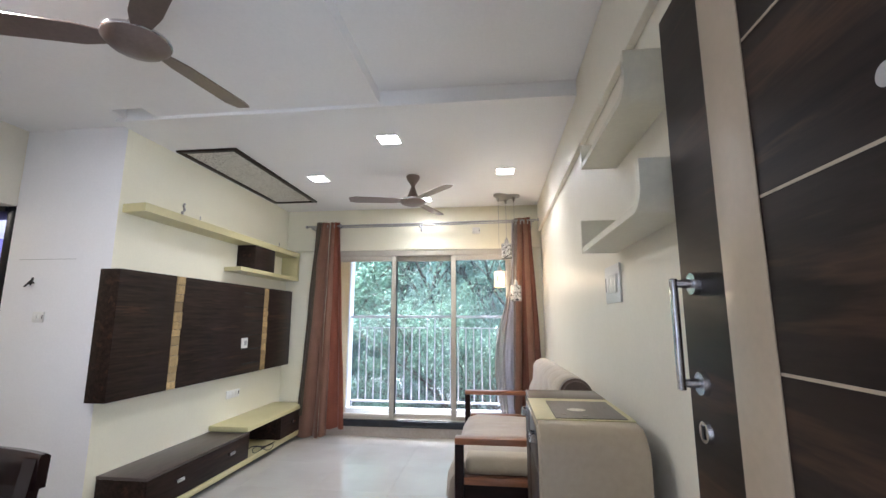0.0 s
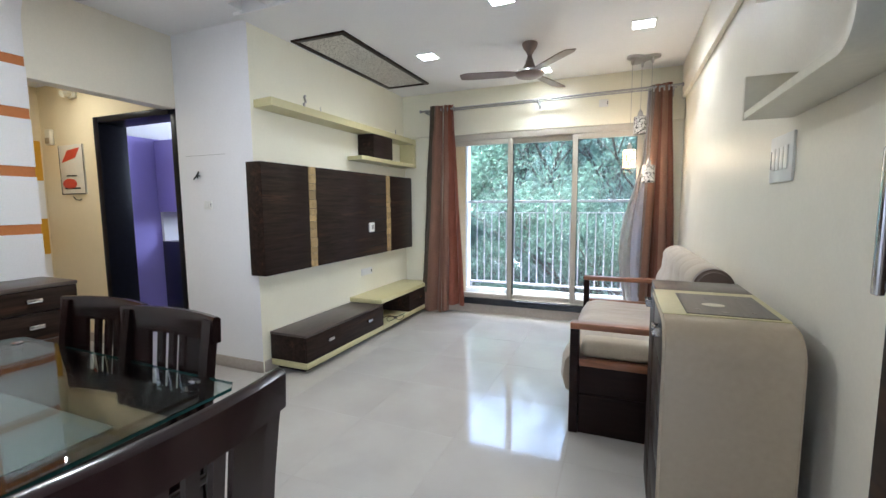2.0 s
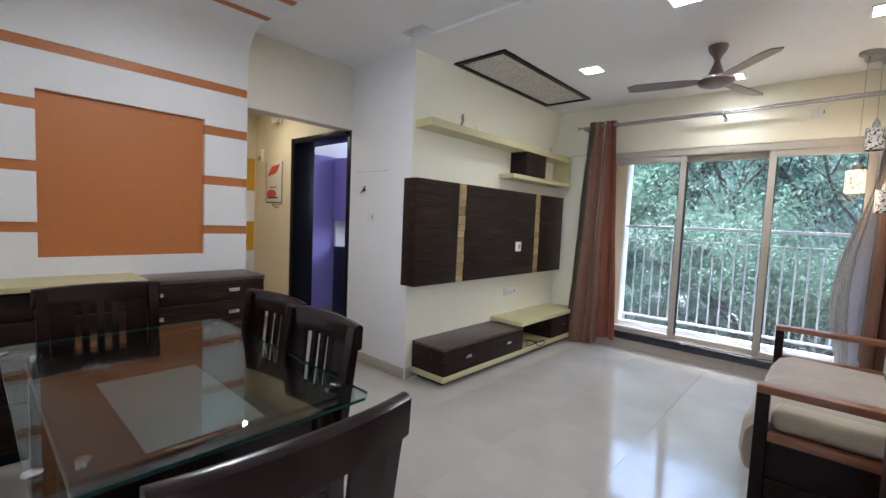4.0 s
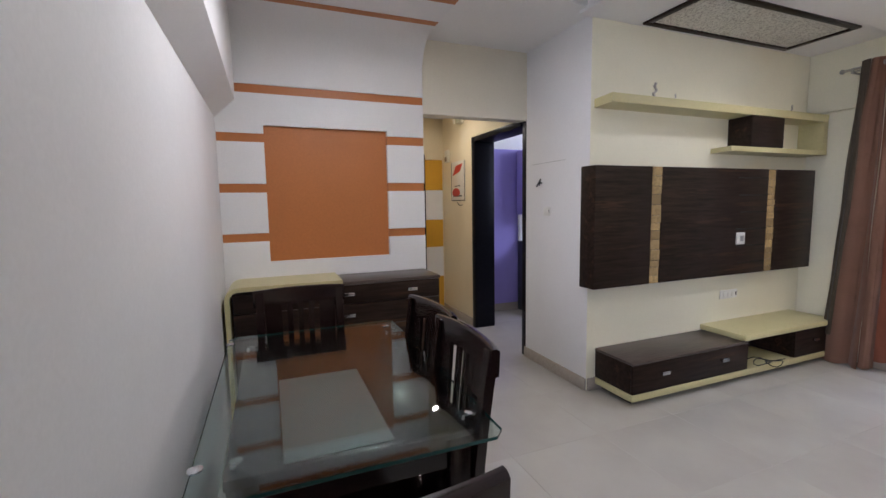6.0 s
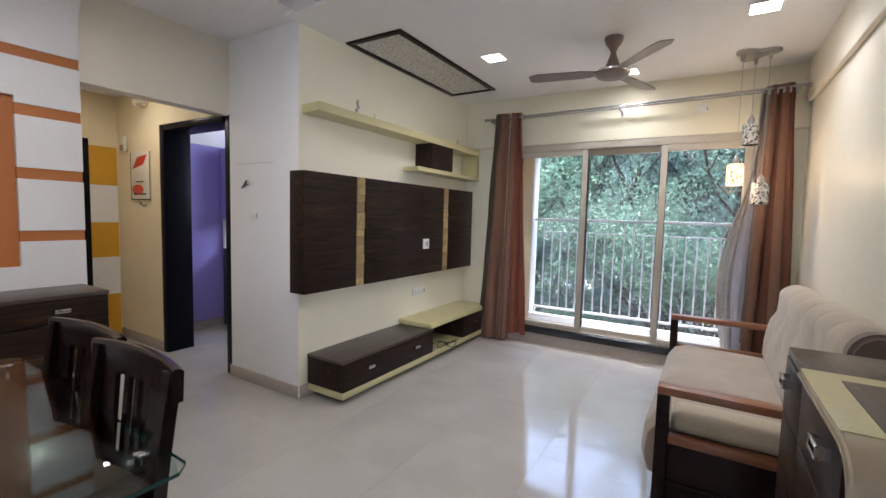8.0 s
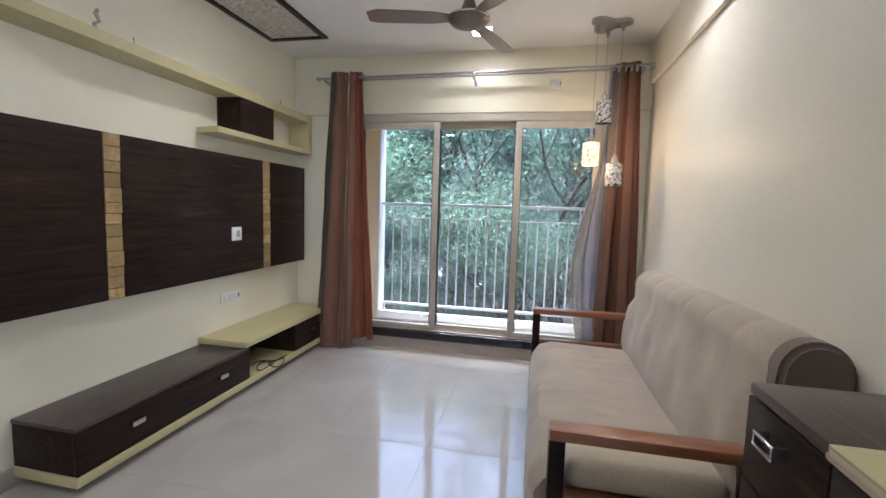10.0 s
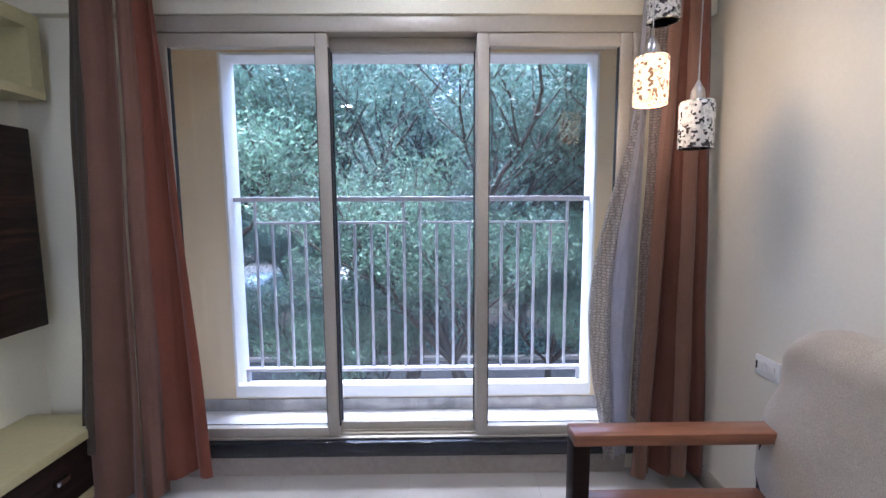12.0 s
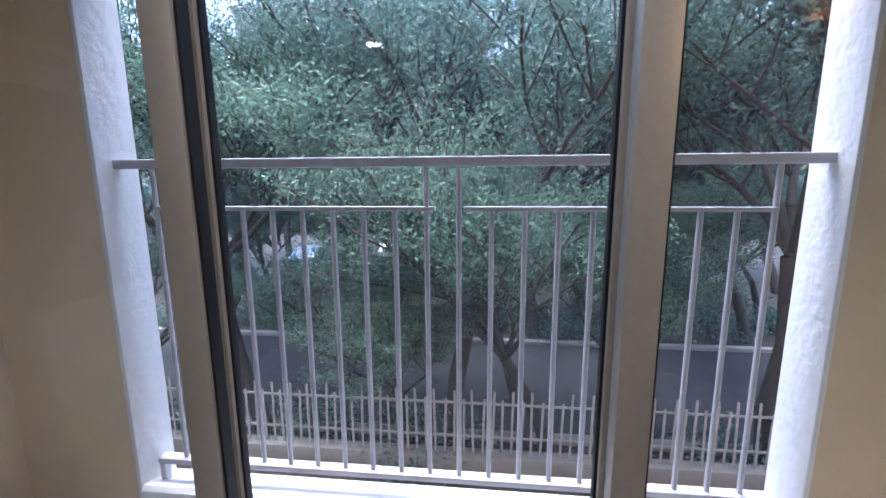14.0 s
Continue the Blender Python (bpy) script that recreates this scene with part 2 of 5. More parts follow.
FANPAINT = surface("brown_metallic_fan_enamel", (0.19, 0.145, 0.125), 0.3, 0.5, grain=60, vary=0.08, relief=0.0)
LEDMAT = emitter("led_diffuser", (1.0, 0.97, 0.92), 3.5)
GLASS = clear_glass("window_glass", (0.94, 0.97, 0.98), 0.035, 0.8, 0.016)
TABLEGLASS = clear_glass("table_glass", (0.86, 0.93, 0.92), 0.05, 0.44)
GLASSEDGE = surface("green_glass_edge", (0.022, 0.075, 0.068), 0.1, grain=20, vary=0.1, relief=0.0)
INLAY = surface("grey_white_table_inlay", (0.15, 0.148, 0.145), 0.4, grain=40, vary=0.04, relief=0.0)
SOFACLOTH = cloth("beige_suede", (0.41, 0.345, 0.265), 350, 0.25)
SOFADARK = cloth("brown_suede", (0.16, 0.115, 0.095), 350, 0.25)
SEATCLOTH = cloth("creased_beige_suede", (0.37, 0.305, 0.235), 350, 0.25, crease=0.55)
SOFACREAM = cloth("cream_suede", (0.50, 0.43, 0.31), 350, 0.25)
# terracotta made redder: light shining through the left curtain's edge is in the colour
CURTAIN_LIT_EDGE = cloth("terracotta_lit_edge", (0.30, 0.10, 0.058), 500, 0.25)
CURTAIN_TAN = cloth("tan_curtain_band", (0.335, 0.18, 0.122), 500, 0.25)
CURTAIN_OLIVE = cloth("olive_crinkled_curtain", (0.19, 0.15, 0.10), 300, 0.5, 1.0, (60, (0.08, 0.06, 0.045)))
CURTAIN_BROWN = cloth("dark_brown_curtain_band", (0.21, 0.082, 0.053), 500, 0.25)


def lattice_cloth(name, col, cell, alpha=1.0):
    """Crinkled cloth woven in small puffed cells between dark threads."""
    m, n, l, b = shader(name)
    sep, join = n.new("ShaderNodeSeparateXYZ"), n.new("ShaderNodeCombineXYZ")
    l.new(mapped(n, l, 1.0), sep.inputs[0])
    l.new(sep.outputs["X"], join.inputs["X"])
    l.new(sep.outputs["Z"], join.inputs["Y"])
    wob = n.new("ShaderNodeTexNoise")
    wob.inputs["Scale"].default_value = 14
    l.new(join.outputs[0], wob.inputs["Vector"])
    mix = n.new("ShaderNodeVectorMath")
    mix.operation = "MULTIPLY_ADD"
    l.new(wob.outputs["Color"], mix.inputs[0])
    mix.inputs[1].default_value = (0.025, 0.03, 0)
    l.new(join.outputs[0], mix.inputs[2])
    br = n.new("ShaderNodeTexBrick")
    br.offset = 0.15
    l.new(mix.outputs[0], br.inputs["Vector"])
    for key, v in (("Scale", 1.0), ("Mortar Size", cell * 0.16), ("Mortar Smooth", 0.6), ("Brick Width", cell), ("Row Height", cell * 0.8)):
        br.inputs[key].default_value = v
    br.inputs["Color1"].default_value, br.inputs["Color2"].default_value = (*shade(col, 1.12), 1), (*shade(col, 0.8), 1)
    br.inputs["Mortar"].default_value = (*shade(col, 0.55), 1)
    l.new(br.outputs["Color"], b.inputs["Base Color"])
    b.inputs["Roughness"].default_value, b.inputs["Alpha"].default_value = 0.85, alpha
    bump(n, l, b, br.outputs["Fac"], 0.5, 0.004)
    return m


SHEER = lattice_cloth("grey_lattice_sheer", (0.58, 0.53, 0.49), 0.016, 0.84)
SATIN = cloth("silver_grey_satin", (0.56, 0.54, 0.57), 300, 0.2)
CRINKLE = lattice_cloth("grey_crinkled_curtain_edge", (0.36, 0.29, 0.25), 0.014)
CABLE = surface("black_cable", (0.01, 0.01, 0.01), 0.5, grain=40, vary=0.2, relief=0.0)
PAPER = surface("calendar_paper", (0.68, 0.64, 0.55), 0.6, grain=40, vary=0.05, relief=0.0)
RED = surface("red_print", (0.55, 0.06, 0.03), 0.5, grain=40, vary=0.1, relief=0.0)
NAVY = surface("navy_laminate", (0.012, 0.013, 0.035), 0.3, grain=40, vary=0.2, relief=0.0)
MUSTARD = surface("mustard_paint", (0.62, 0.33, 0.02), 0.5, grain=60, vary=0.05, relief=0.05)
CRACKLE = crackle("mosaic_shade", (0.62, 0.60, 0.55), (0.03, 0.025, 0.025))
CRACKLE_LIT = crackle("lit_mosaic_shade", (0.85, 0.58, 0.28), (0.25, 0.10, 0.03), (1.0, 0.58, 0.27))


def patterned_board():
    """Grey board printed with rows of small pale scrolls."""
    m, n, l, b = shader("scroll_print_board")
    vec = mapped(n, l, (1, 1.6, 1))
    v = n.new("ShaderNodeTexVoronoi")
    v.feature = "DISTANCE_TO_EDGE"
    v.inputs["Scale"].default_value, v.inputs["Randomness"].default_value = 42, 0.6
    l.new(vec, v.inputs["Vector"])
    l.new(ramp(n, l, v.outputs["Distance"], [(0.06, (0.62, 0.60, 0.55)), (0.2, (0.28, 0.26, 0.235))]), b.inputs["Base Color"])
    b.inputs["Roughness"].default_value = 0.5
    bump(n, l, b, v.outputs["Distance"], 0.4, 0.003)
    return m


PATTERN = patterned_board()

# ---------- mesh helpers ----------
ORIGIN = {}


def cuboid(bm, x0, y0, z0, x1, y1, z1, bevel=0.0, seg=2):
    r = bmesh.ops.create_cube(bm, size=1, matrix=Matrix.Translation(((x0 + x1) / 2, (y0 + y1) / 2, (z0 + z1) / 2)) @ Matrix.Diagonal((abs(x1 - x0), abs(y1 - y0), abs(z1 - z0), 1)))
    if bevel:
        edges = list({e for v in r["verts"] for e in v.link_edges})
        bmesh.ops.bevel(bm, geom=edges, offset=bevel, segments=seg, affect="EDGES", profile=0.5)
    return bm


def block(x0, y0, z0, x1, y1, z1, bevel=0.0, seg=2):
    return cuboid(bmesh.new(), x0, y0, z0, x1, y1, z1, bevel, seg)


def rod(p, q, r0, r1=None, seg=12, bm=None):
    bm = bm or bmesh.new()
    p, q = Vector(p), Vector(q)
    d = q - p
    m = Matrix.Translation((p + q) / 2) @ d.to_track_quat("Z", "Y").to_matrix().to_4x4()
    bmesh.ops.create_cone(bm, cap_ends=True, segments=seg, radius1=r0, radius2=r0 if r1 is None else r1, depth=d.length, matrix=m)
    return bm


def lathe(profile, x, y, seg=28, bm=None):
    """profile: radius and height pairs, turned about the vertical through x, y."""
    bm = bm or bmesh.new()
    rings = [[bm.verts.new((x + r * math.cos(a), y + r * math.sin(a), z)) for a in (2 * math.pi * i / seg for i in range(seg))] for r, z in profile]
    for a, b in zip(rings, rings[1:]):
        for i in range(seg):
            bm.faces.new((a[i], a[(i + 1) % seg], b[(i + 1) % seg], b[i]))
    bm.faces.new(rings[0][::-1])
    bm.faces.new(rings[-1])
    return bm


def extrude(outline, axis, a, b, bm=None):
    """A closed outline in the other two axes (in x, y, z order), drawn out along axis from a to b."""
    bm = bm or bmesh.new()

    def at(p, v):
        q = list(p)
        q.insert("xyz".index(axis), v)
        return q
    lo, hi = ([bm.verts.new(at(p, v)) for p in outline] for v in (a, b))
    k = len(outline)
    for i in range(k):
        bm.faces.new((lo[i], lo[(i + 1) % k], hi[(i + 1) % k], hi[i]))
    bm.faces.new(lo[::-1])
    bm.faces.new(hi)
    bmesh.ops.recalc_face_normals(bm, faces=bm.faces)
    return bm


def tube(points, radius, seg=8):
    curve = bpy.data.curves.new("cable", "CURVE")
    curve.dimensions, curve.bevel_depth, curve.bevel_resolution = "3D", radius, 2
    s = curve.splines.new("POLY")
    s.points.add(len(points) - 1)
    for q, p in zip(s.points, points):
        q.co = (*p, 1)
    ob = bpy.data.objects.new("cable", curve)
    scene.collection.objects.link(ob)
    me = bpy.data.meshes.new_from_object(ob.evaluated_get(bpy.context.evaluated_depsgraph_get()))
    bpy.data.objects.remove(ob)
    bm = bmesh.new()
    bm.from_mesh(me)
    bpy.data.meshes.remove(me)
    return bm


def mesh_of(name, bm, material, smooth=True):
    me = bpy.data.meshes.new(name)
    bm.to_mesh(me)
    bm.free()
    me.materials.append(material)
    if smooth:
        me.shade_smooth()
        me.set_sharp_from_angle(angle=radians(38))
    return me


def thing(name, base, label, category, group="", kind=""):
    """An Empty at the base of a thing; its parts are given in world coordinates."""
    ob = new(name)
    ob.empty_display_size = 0.05
    ob.location = base
    ORIGIN[ob] = Vector(base)
    return tagged(ob, label, category, group, kind)


def part(name, bm, material, parent, label=""):
    o = ORIGIN[parent]
    bm.transform(Matrix.Translation(-o))
    ob = new(name, mesh_of(name, bm, material))
    ob.parent = parent
    ORIGIN[ob] = o
    return tagged(ob, label)


def single(name, bm, material, label, category, group="", kind=""):
    """A thing, or a piece of the setting, that is one mesh."""
    ob = new(name, mesh_of(name, bm, material))
    ORIGIN[ob] = Vector((0, 0, 0))
    return tagged(ob, label, category, group, kind)


def setting(name, bm, material, label="", category=""):
    return single(name, bm, material, label, category, "", "structure")


# ---------- the shell ----------
XL, XR, YW, ZC = -2.33, 0.75, 4.97, 2.62
XO, YD, YP = -3.10, 0.14, 2.53

floor = setting("floor", block(-5.3, -2.2, -0.12, 1.7, YW, -0.006), GROUT, "grout bed under glossy cream vitrified tiles", "floor")

setting("wall_tv", cuboid(block(XL - 0.12, YP + 0.12, 0, XL, YW + 0.13, 2.80), XL - 0.003, YP + 0.002, 0, XL, YP + 0.12, 2.80), CREAM, "cream painted wall behind the television panel", "wall")
setting("wall_pillar", block(-3.13, YP, 0, XL - 0.003, YP + 0.12, 2.80), WHITE, "white painted wall end beside the passage", "wall")
setting("wall_right", block(XR, -0.02, 0, XR + 0.15, YW + 0.13, 2.80), OFFWHITE, "off-white painted long wall behind the sofa", "wall")
setting("beam_right", block(XR - 0.035, 0.14, 2.31, XR - 0.001, YW - 0.04, 2.80, 0.006), OFFWHITE, "off-white shallow beam along the long wall", "beam")
bm = block(XL, YW, 0, -1.74, YW + 0.13, 2.12)
cuboid(bm, 0.43, YW, 0, XR, YW + 0.13, 2.12)
setting("wall_window", bm, CREAM, "cream painted wall around the balcony door", "wall")
setting("beam_window", block(XL + 0.001, YW - 0.04, 2.115, XR, YW + 0.13, 2.80, 0.006), CREAM, "cream painted beam over the balcony door", "beam")

bm = block(-3.30, 0.0, 0, -0.28, YD, 2.80)
cuboid(bm, -0.28, 0.0, 2.12, XR, YD, 2.80)
setting("wall_entrance", bm, WHITE, "white painted wall with the entrance doorway", "wall")
setting("beam_dining", extrude([(YD + 0.001, 1.965), (0.267, 2.087), (0.267, 2.70), (YD + 0.001, 2.70)], "x", -3.099, -0.4), WHITE, "white boxed beam with a slanted underside", "beam")
setting("wall_passage_side", block(-5.05, 1.46, 0, -3.15, 1.575, 2.80), PASSAGE, "yellow painted side wall of the passage", "wall")
setting("wall_lintel", block(-3.25, 1.575, 2.082, -3.13, YP, 2.80, 0.004), OFFWHITE, "off-white painted lintel over the passage opening", "wall")
setting("wall_dining_back", block(-3.30, YD, 0, -3.17, 1.575, 2.80), WHITE, "white painted wall behind the striped panel", "wall")
bm = block(-5.05, YP, 0, -4.19, YP + 0.12, 2.80)
cuboid(bm, -4.19, YP, 2.10, -3.131, YP + 0.12, 2.80)
setting("wall_passage", bm, PASSAGE, "yellow painted passage wall with a bedroom doorway", "wall")
setting("wall_passage_end", block(-5.20, 1.4, 0, -5.05, 2.65, 2.80), PASSAGE, "yellow painted end wall of the passage", "wall")
setting("ceiling_passage", block(-5.2, 1.4, 2.45, -3.25, YP, 2.55), CEIL, "white passage ceiling", "ceiling")

# violet bedroom seen through the open doorway
setting("wall_bedroom_side", block(-4.85, 2.65, 0, -4.72, 5.1, 2.06), PURPLE, "violet painted bedroom wall", "wall")
setting("wall_bedroom_frieze", block(-4.85, 2.65, 2.06, -4.72, 5.1, 2.80), WHITE, "white band above the violet bedroom wall", "wall")
setting("wall_bedroom_back", block(-4.85, 5.1, 0, -2.45, 5.2, 2.80), PURPLE, "violet painted bedroom back wall", "wall")
setting("ceiling_bedroom", block(-4.85, 2.65, 2.62, -2.45, 5.2, 2.80), CEIL, "white bedroom ceiling", "ceiling")
setting("skirting_bedroom", block(-4.72, 2.66, 0, -4.708, 5.1, 0.09), SKIRT, "grey tile skirting", "skirting")

# stair landing behind the camera
bm = block(-1.3, -2.2, 0, -1.18, 0.0, 2.80)
cuboid(bm, 1.58, -2.2, 0, 1.7, 0.0, 2.80)
cuboid(bm, -1.18, -2.2, 0, 1.58, -2.08, 2.80)
cuboid(bm, 0.90, -0.02, 0, 1.58, 0.1, 2.80)
setting("wall_landing", bm, WHITE, "white painted stair landing walls", "wall")
setting("ceiling_landing", block(-1.3, -2.2, 2.80, 1.7, 0.0, 2.90), CEIL, "white landing ceiling", "ceiling")

# ceilings: the living part hangs lowest, a raised recess lies inside the entrance
setting("ceiling_living", block(XL, 2.42, ZC, XR - 0.036, YW - 0.041, 2.80), CEIL, "white false ceiling over the living area", "ceiling")
bm = block(-3.17, 0.0, 2.64, -2.03, 2.30, 2.80)
cuboid(bm, -2.03, 0.0, 2.64, -0.49, 2.419, 2.80)
cuboid(bm, -3.17, 2.30, 2.64, -2.25, YP, 2.80)
setting("ceiling_dining", bm, CEIL, "white false ceiling over the dining area", "ceiling")
setting("ceiling_recess", block(-2.3, 0.0, 2.72, XR, 2.55, 2.81), CEIL, "white raised ceiling recess inside the entrance", "ceiling")
setting("roof_slab", block(-5.3, -2.2, 2.91, 1.7, 5.3, 3.05), CEIL, "plain concrete slab above the rooms", "slab")

# skirting of beige tile
bm = block(-3.142, YP - 0.012, 0, XL - 0.0, YP - 0.0005, 0.09, 0.002)
setting("skirting_pillar", bm, SKIRT, "beige-grey tile skirting", "skirting")
setting("skirting_passage", block(-5.05, YP - 0.012, 0, -4.20, YP - 0.0005, 0.09, 0.002), SKIRT, "beige-grey tile skirting", "skirting")
setting("skirting_tv", block(XL + 0.0005, YP + 0.01, 0, XL + 0.012, YW, 0.09, 0.002), SKIRT, "beige-grey tile skirting", "skirting")
setting("skirting_right", block(XR - 0.012, 0.15, 0, XR - 0.0005, YW, 0.09, 0.002), SKIRT, "beige-grey tile skirting", "skirting")

# striped panel that curves from the wall into the ceiling
def cove_outline(x0, z1, r, xe, d):
    pts = [(x0, 2.195)] + [(x0 + r - r * math.cos(a), z1 - r + r * math.sin(a)) for a in (math.pi / 2 * i / 8 for i in range(9))] + [(xe, z1)]
    return pts + [(xe, z1 + d), (x0 - d, z1 + d), (x0 - d, 2.195)]


RECESS = (0.432, 1.287, 1.0, 1.93)
striped = setting("striped_wall", extrude(cove_outline(XO, 2.615, 0.24, -2.2, 0.024), "y", YD + 0.001, 1.578), WHITE, "white gypsum wall panel that curves into the ceiling", "wall panel")
y0, y1, z0, z1 = RECESS
part("backing", block(XO - 0.065, YD + 0.001, 0.0, XO - 0.036, 1.577, 2.194), WHITE, striped)
part("picture_field", block(XO - 0.037, y0 - 0.01, z0 - 0.01, XO - 0.030, y1 + 0.01, z1 + 0.01), ORANGE, striped, "burnt orange recessed field")
BARS = [(2.137, 2.195, 0.268, 1.577), (1.815, 1.873, YD + 0.002, y0), (1.478, 1.537, YD + 0.002, y0), (1.143, 1.20, YD + 0.002, y0),
        (1.83, 1.893, y1, 1.577), (1.486, 1.548, y1, 1.577), (1.14, 1.20, y1, 1.577)]
for za, zb, ya, yb in BARS:
    part("stripe", block(XO - 0.036, ya, za, XO - 0.010, yb, zb), ORANGE, striped, "burnt orange stripe")
for xa in (-2.81, -2.47):
    part("stripe", block(xa, 0.268, 2.6115, xa + 0.06, 1.577, 2.617), ORANGE, striped, "burnt orange stripe")
for ya, yb, za, zb in ((YD + 0.001, y0, 1.873, 2.137), (y0, y1, z1, 2.137), (y1, 1.578, 1.893, 2.137), (YD + 0.001, y0, 1.537, 1.815), (YD + 0.001, y0, 1.20, 1.478),
                       (y1, 1.578, 1.548, 1.83), (y1, 1.578, 1.20, 1.486), (YD + 0.001, y0, 0.002, 1.143), (y1, 1.578, 0.002, 1.14), (y0, y1, 0.002, z0)):
    part("board", block(XO - 0.036, ya, za, XO, yb, zb), WHITE, striped)

# ---------- balcony door ----------
def balcony_door():
    w = thing("window_1", (-0.66, YW + 0.06, 0.18), "grey aluminium three-panel sliding balcony door with clear glass", "sliding door", "", "structure")
    yf = YW - 0.03
    fr = block(-1.74, yf, 0.18, 0.43, YW + 0.10, 0.19, 0.003)
    cuboid(fr, -1.74, yf, 2.045, 0.43, YW + 0.10, 2.114, 0.003)
    cuboid(fr, -1.74, yf, 0.19, -1.705, YW + 0.10, 2.045, 0.003)
    cuboid(fr, 0.395, yf, 0.19, 0.43, YW + 0.10, 2.045, 0.003)
    for k in range(3):
        cuboid(fr, -1.705, yf + 0.020 + 0.034 * k, 0.19, 0.395, yf + 0.024 + 0.034 * k, 0.2)
    part("window_frame", fr, ALU, w)
    for xa, xb, yo in ((-1.70, -0.950, -0.025), (-1.004, -0.245, 0.03), (-0.294, 0.39, -0.025)):
        ya, yb, st = YW + yo, YW + yo + 0.036, 0.053
        s = block(xa, ya, 0.192, xa + st, yb, 2.042, 0.003)
        cuboid(s, xb - st, ya, 0.192, xb, yb, 2.042, 0.003)
        cuboid(s, xa + st, ya, 0.192, xb - st, yb, 0.238, 0.003)
        cuboid(s, xa + st, ya, 1.985, xb - st, yb, 2.042, 0.003)
        sash = part("sash", s, ALU, w)
        g = block(xa + st - 0.004, ya + 0.014, 0.234, xb - st + 0.004, ya + 0.020, 1.989)
        pane = part("pane", g, GLASS, sash, "clear glass pane")
        pane.visible_shadow = False
        k = block(xa + st, ya + 0.009, 0.238, xa + st + 0.005, ya + 0.026, 1.985)
        cuboid(k, xb - st - 0.005, ya + 0.009, 0.238, xb - st, ya + 0.026, 1.985)
        part("gasket", k, GASKET, sash)
    # narrow black strip along the inner edge of the left sash
    part("black_strip", block(-0.949, YW - 0.018, 0.24, -0.944, YW + 0.008, 1.985), GASKET, w, "narrow black strip beside the sash")
    part("latch", block(-1.69, YW - 0.04, 1.02, -1.665, YW - 0.026, 1.20, 0.004), STEEL, w)
    return w


balcony_door()
setting("sill", block(-1.76, YW - 0.06, 0.105, 0.46, YW + 0.14, 0.179, 0.012, 3), GRANITE, "polished black granite sill", "sill")
setting("step", block(-1.74, YW - 0.03, 0.0, 0.43, YW + 0.13, 0.105), SKIRT, "beige tile riser under the granite sill", "step")

# ---------- balcony ----------
BY0, BY1, BZ = 5.58, 5.73, 0.015
setting("balcony_floor", block(-2.3, YW + 0.141, -0.15, 0.9, BY1, BZ - 0.006), GROUT, "tiled balcony floor slab", "floor")
bm = block(-2.3, BY0, 0.0, -1.74, BY1, 3.0)
cuboid(bm, 0.483, BY0, 0.0, 0.9, BY1, 3.0)
cuboid(bm, -1.74, BY0, 2.175, 0.483, BY1, 3.0)
cuboid(bm, -1.74, BY0, 0.0, 0.483, BY1, 0.10)
balcony_wall = setting("wall_balcony", bm, BALCONY, "beige painted balcony wall with an opening", "wall")
bm = block(-1.74, BY0 - 0.004, 0.10, -1.722, BY1 + 0.015, 2.175, 0.004)
cuboid(bm, 0.465, BY0 - 0.004, 0.10, 0.483, BY1 + 0.015, 2.175, 0.004)
cuboid(bm, -1.722, BY0 - 0.004, 2.157, 0.465, BY1 + 0.015, 2.175, 0.004)
part("reveal", bm, PLASTER, balcony_wall, "rough white plaster reveal")
part("coping", extrude([(BY0 - 0.006, 0.10), (BY0 - 0.010, 0.175), (BY0 + 0.005, 0.19), (BY1 + 0.015, 0.135), (BY1 + 0.015, 0.10)], "x", -1.722, 0.465), PLASTER, balcony_wall, "rough white sloping coping")
DIRTY = surface("dirty_grey_tile", (0.36, 0.34, 0.33), 0.7, grain=8, vary=0.45, relief=0.2)
setting("skirting_balcony", block(-2.18, BY0 - 0.012, BZ - 0.005, 0.78, BY0 - 0.0005, BZ + 0.075, 0.002), DIRTY, "stained grey tile skirting", "skirting")
setting("wall_balcony_side", cuboid(block(-2.3, YW + 0.131, 0, -2.18, BY0 - 0.001, 3.0), 0.78, YW + 0.131, 0, 0.9, BY0 - 0.001, 3.0), BALCONY, "beige painted balcony end walls", "wall")
setting("ceiling_balcony", block(-2.18, YW + 0.131, 2.50, 0.78, BY0 - 0.001, 2.62), BALCONY, "beige painted balcony ceiling", "ceiling")


def railing():
    y = 5.655
    r = thing("railing", (-0.63, y, 0.15), "grey painted steel balcony railing with upright bars", "railing")
    part("top_rail", block(-1.735, y - 0.017, 1.315, 0.472, y + 0.017, 1.346, 0.006), RAILPAINT, r)
    part("bottom_rail", block(-1.70, y - 0.022, 0.238, 0.44, y + 0.022, 0.262, 0.006), RAILPAINT, r)
    for x in (-1.70, 0.416):
        part("bracket", block(x, y - 0.016, 0.14, x + 0.024, y + 0.012, 0.24, 0.003), RAILPAINT, r)
    for xa, xb in ((-1.600, -0.655), (-0.567, 0.338)):
        part("middle_rail", block(xa, y - 0.012, 1.179, xb, y + 0.012, 1.193, 0.003), RAILPAINT, r)
    n = 19
    for i in range(n + 1):
        x = -1.598 + (0.333 + 1.598) * i / n
        top = 1.315 if i in (0, 9, 10, n) else 1.179
        part("bar", rod((x, y, 0.26), (x, y, top), 0.0088, None, 10), RAILPAINT, r)


railing()

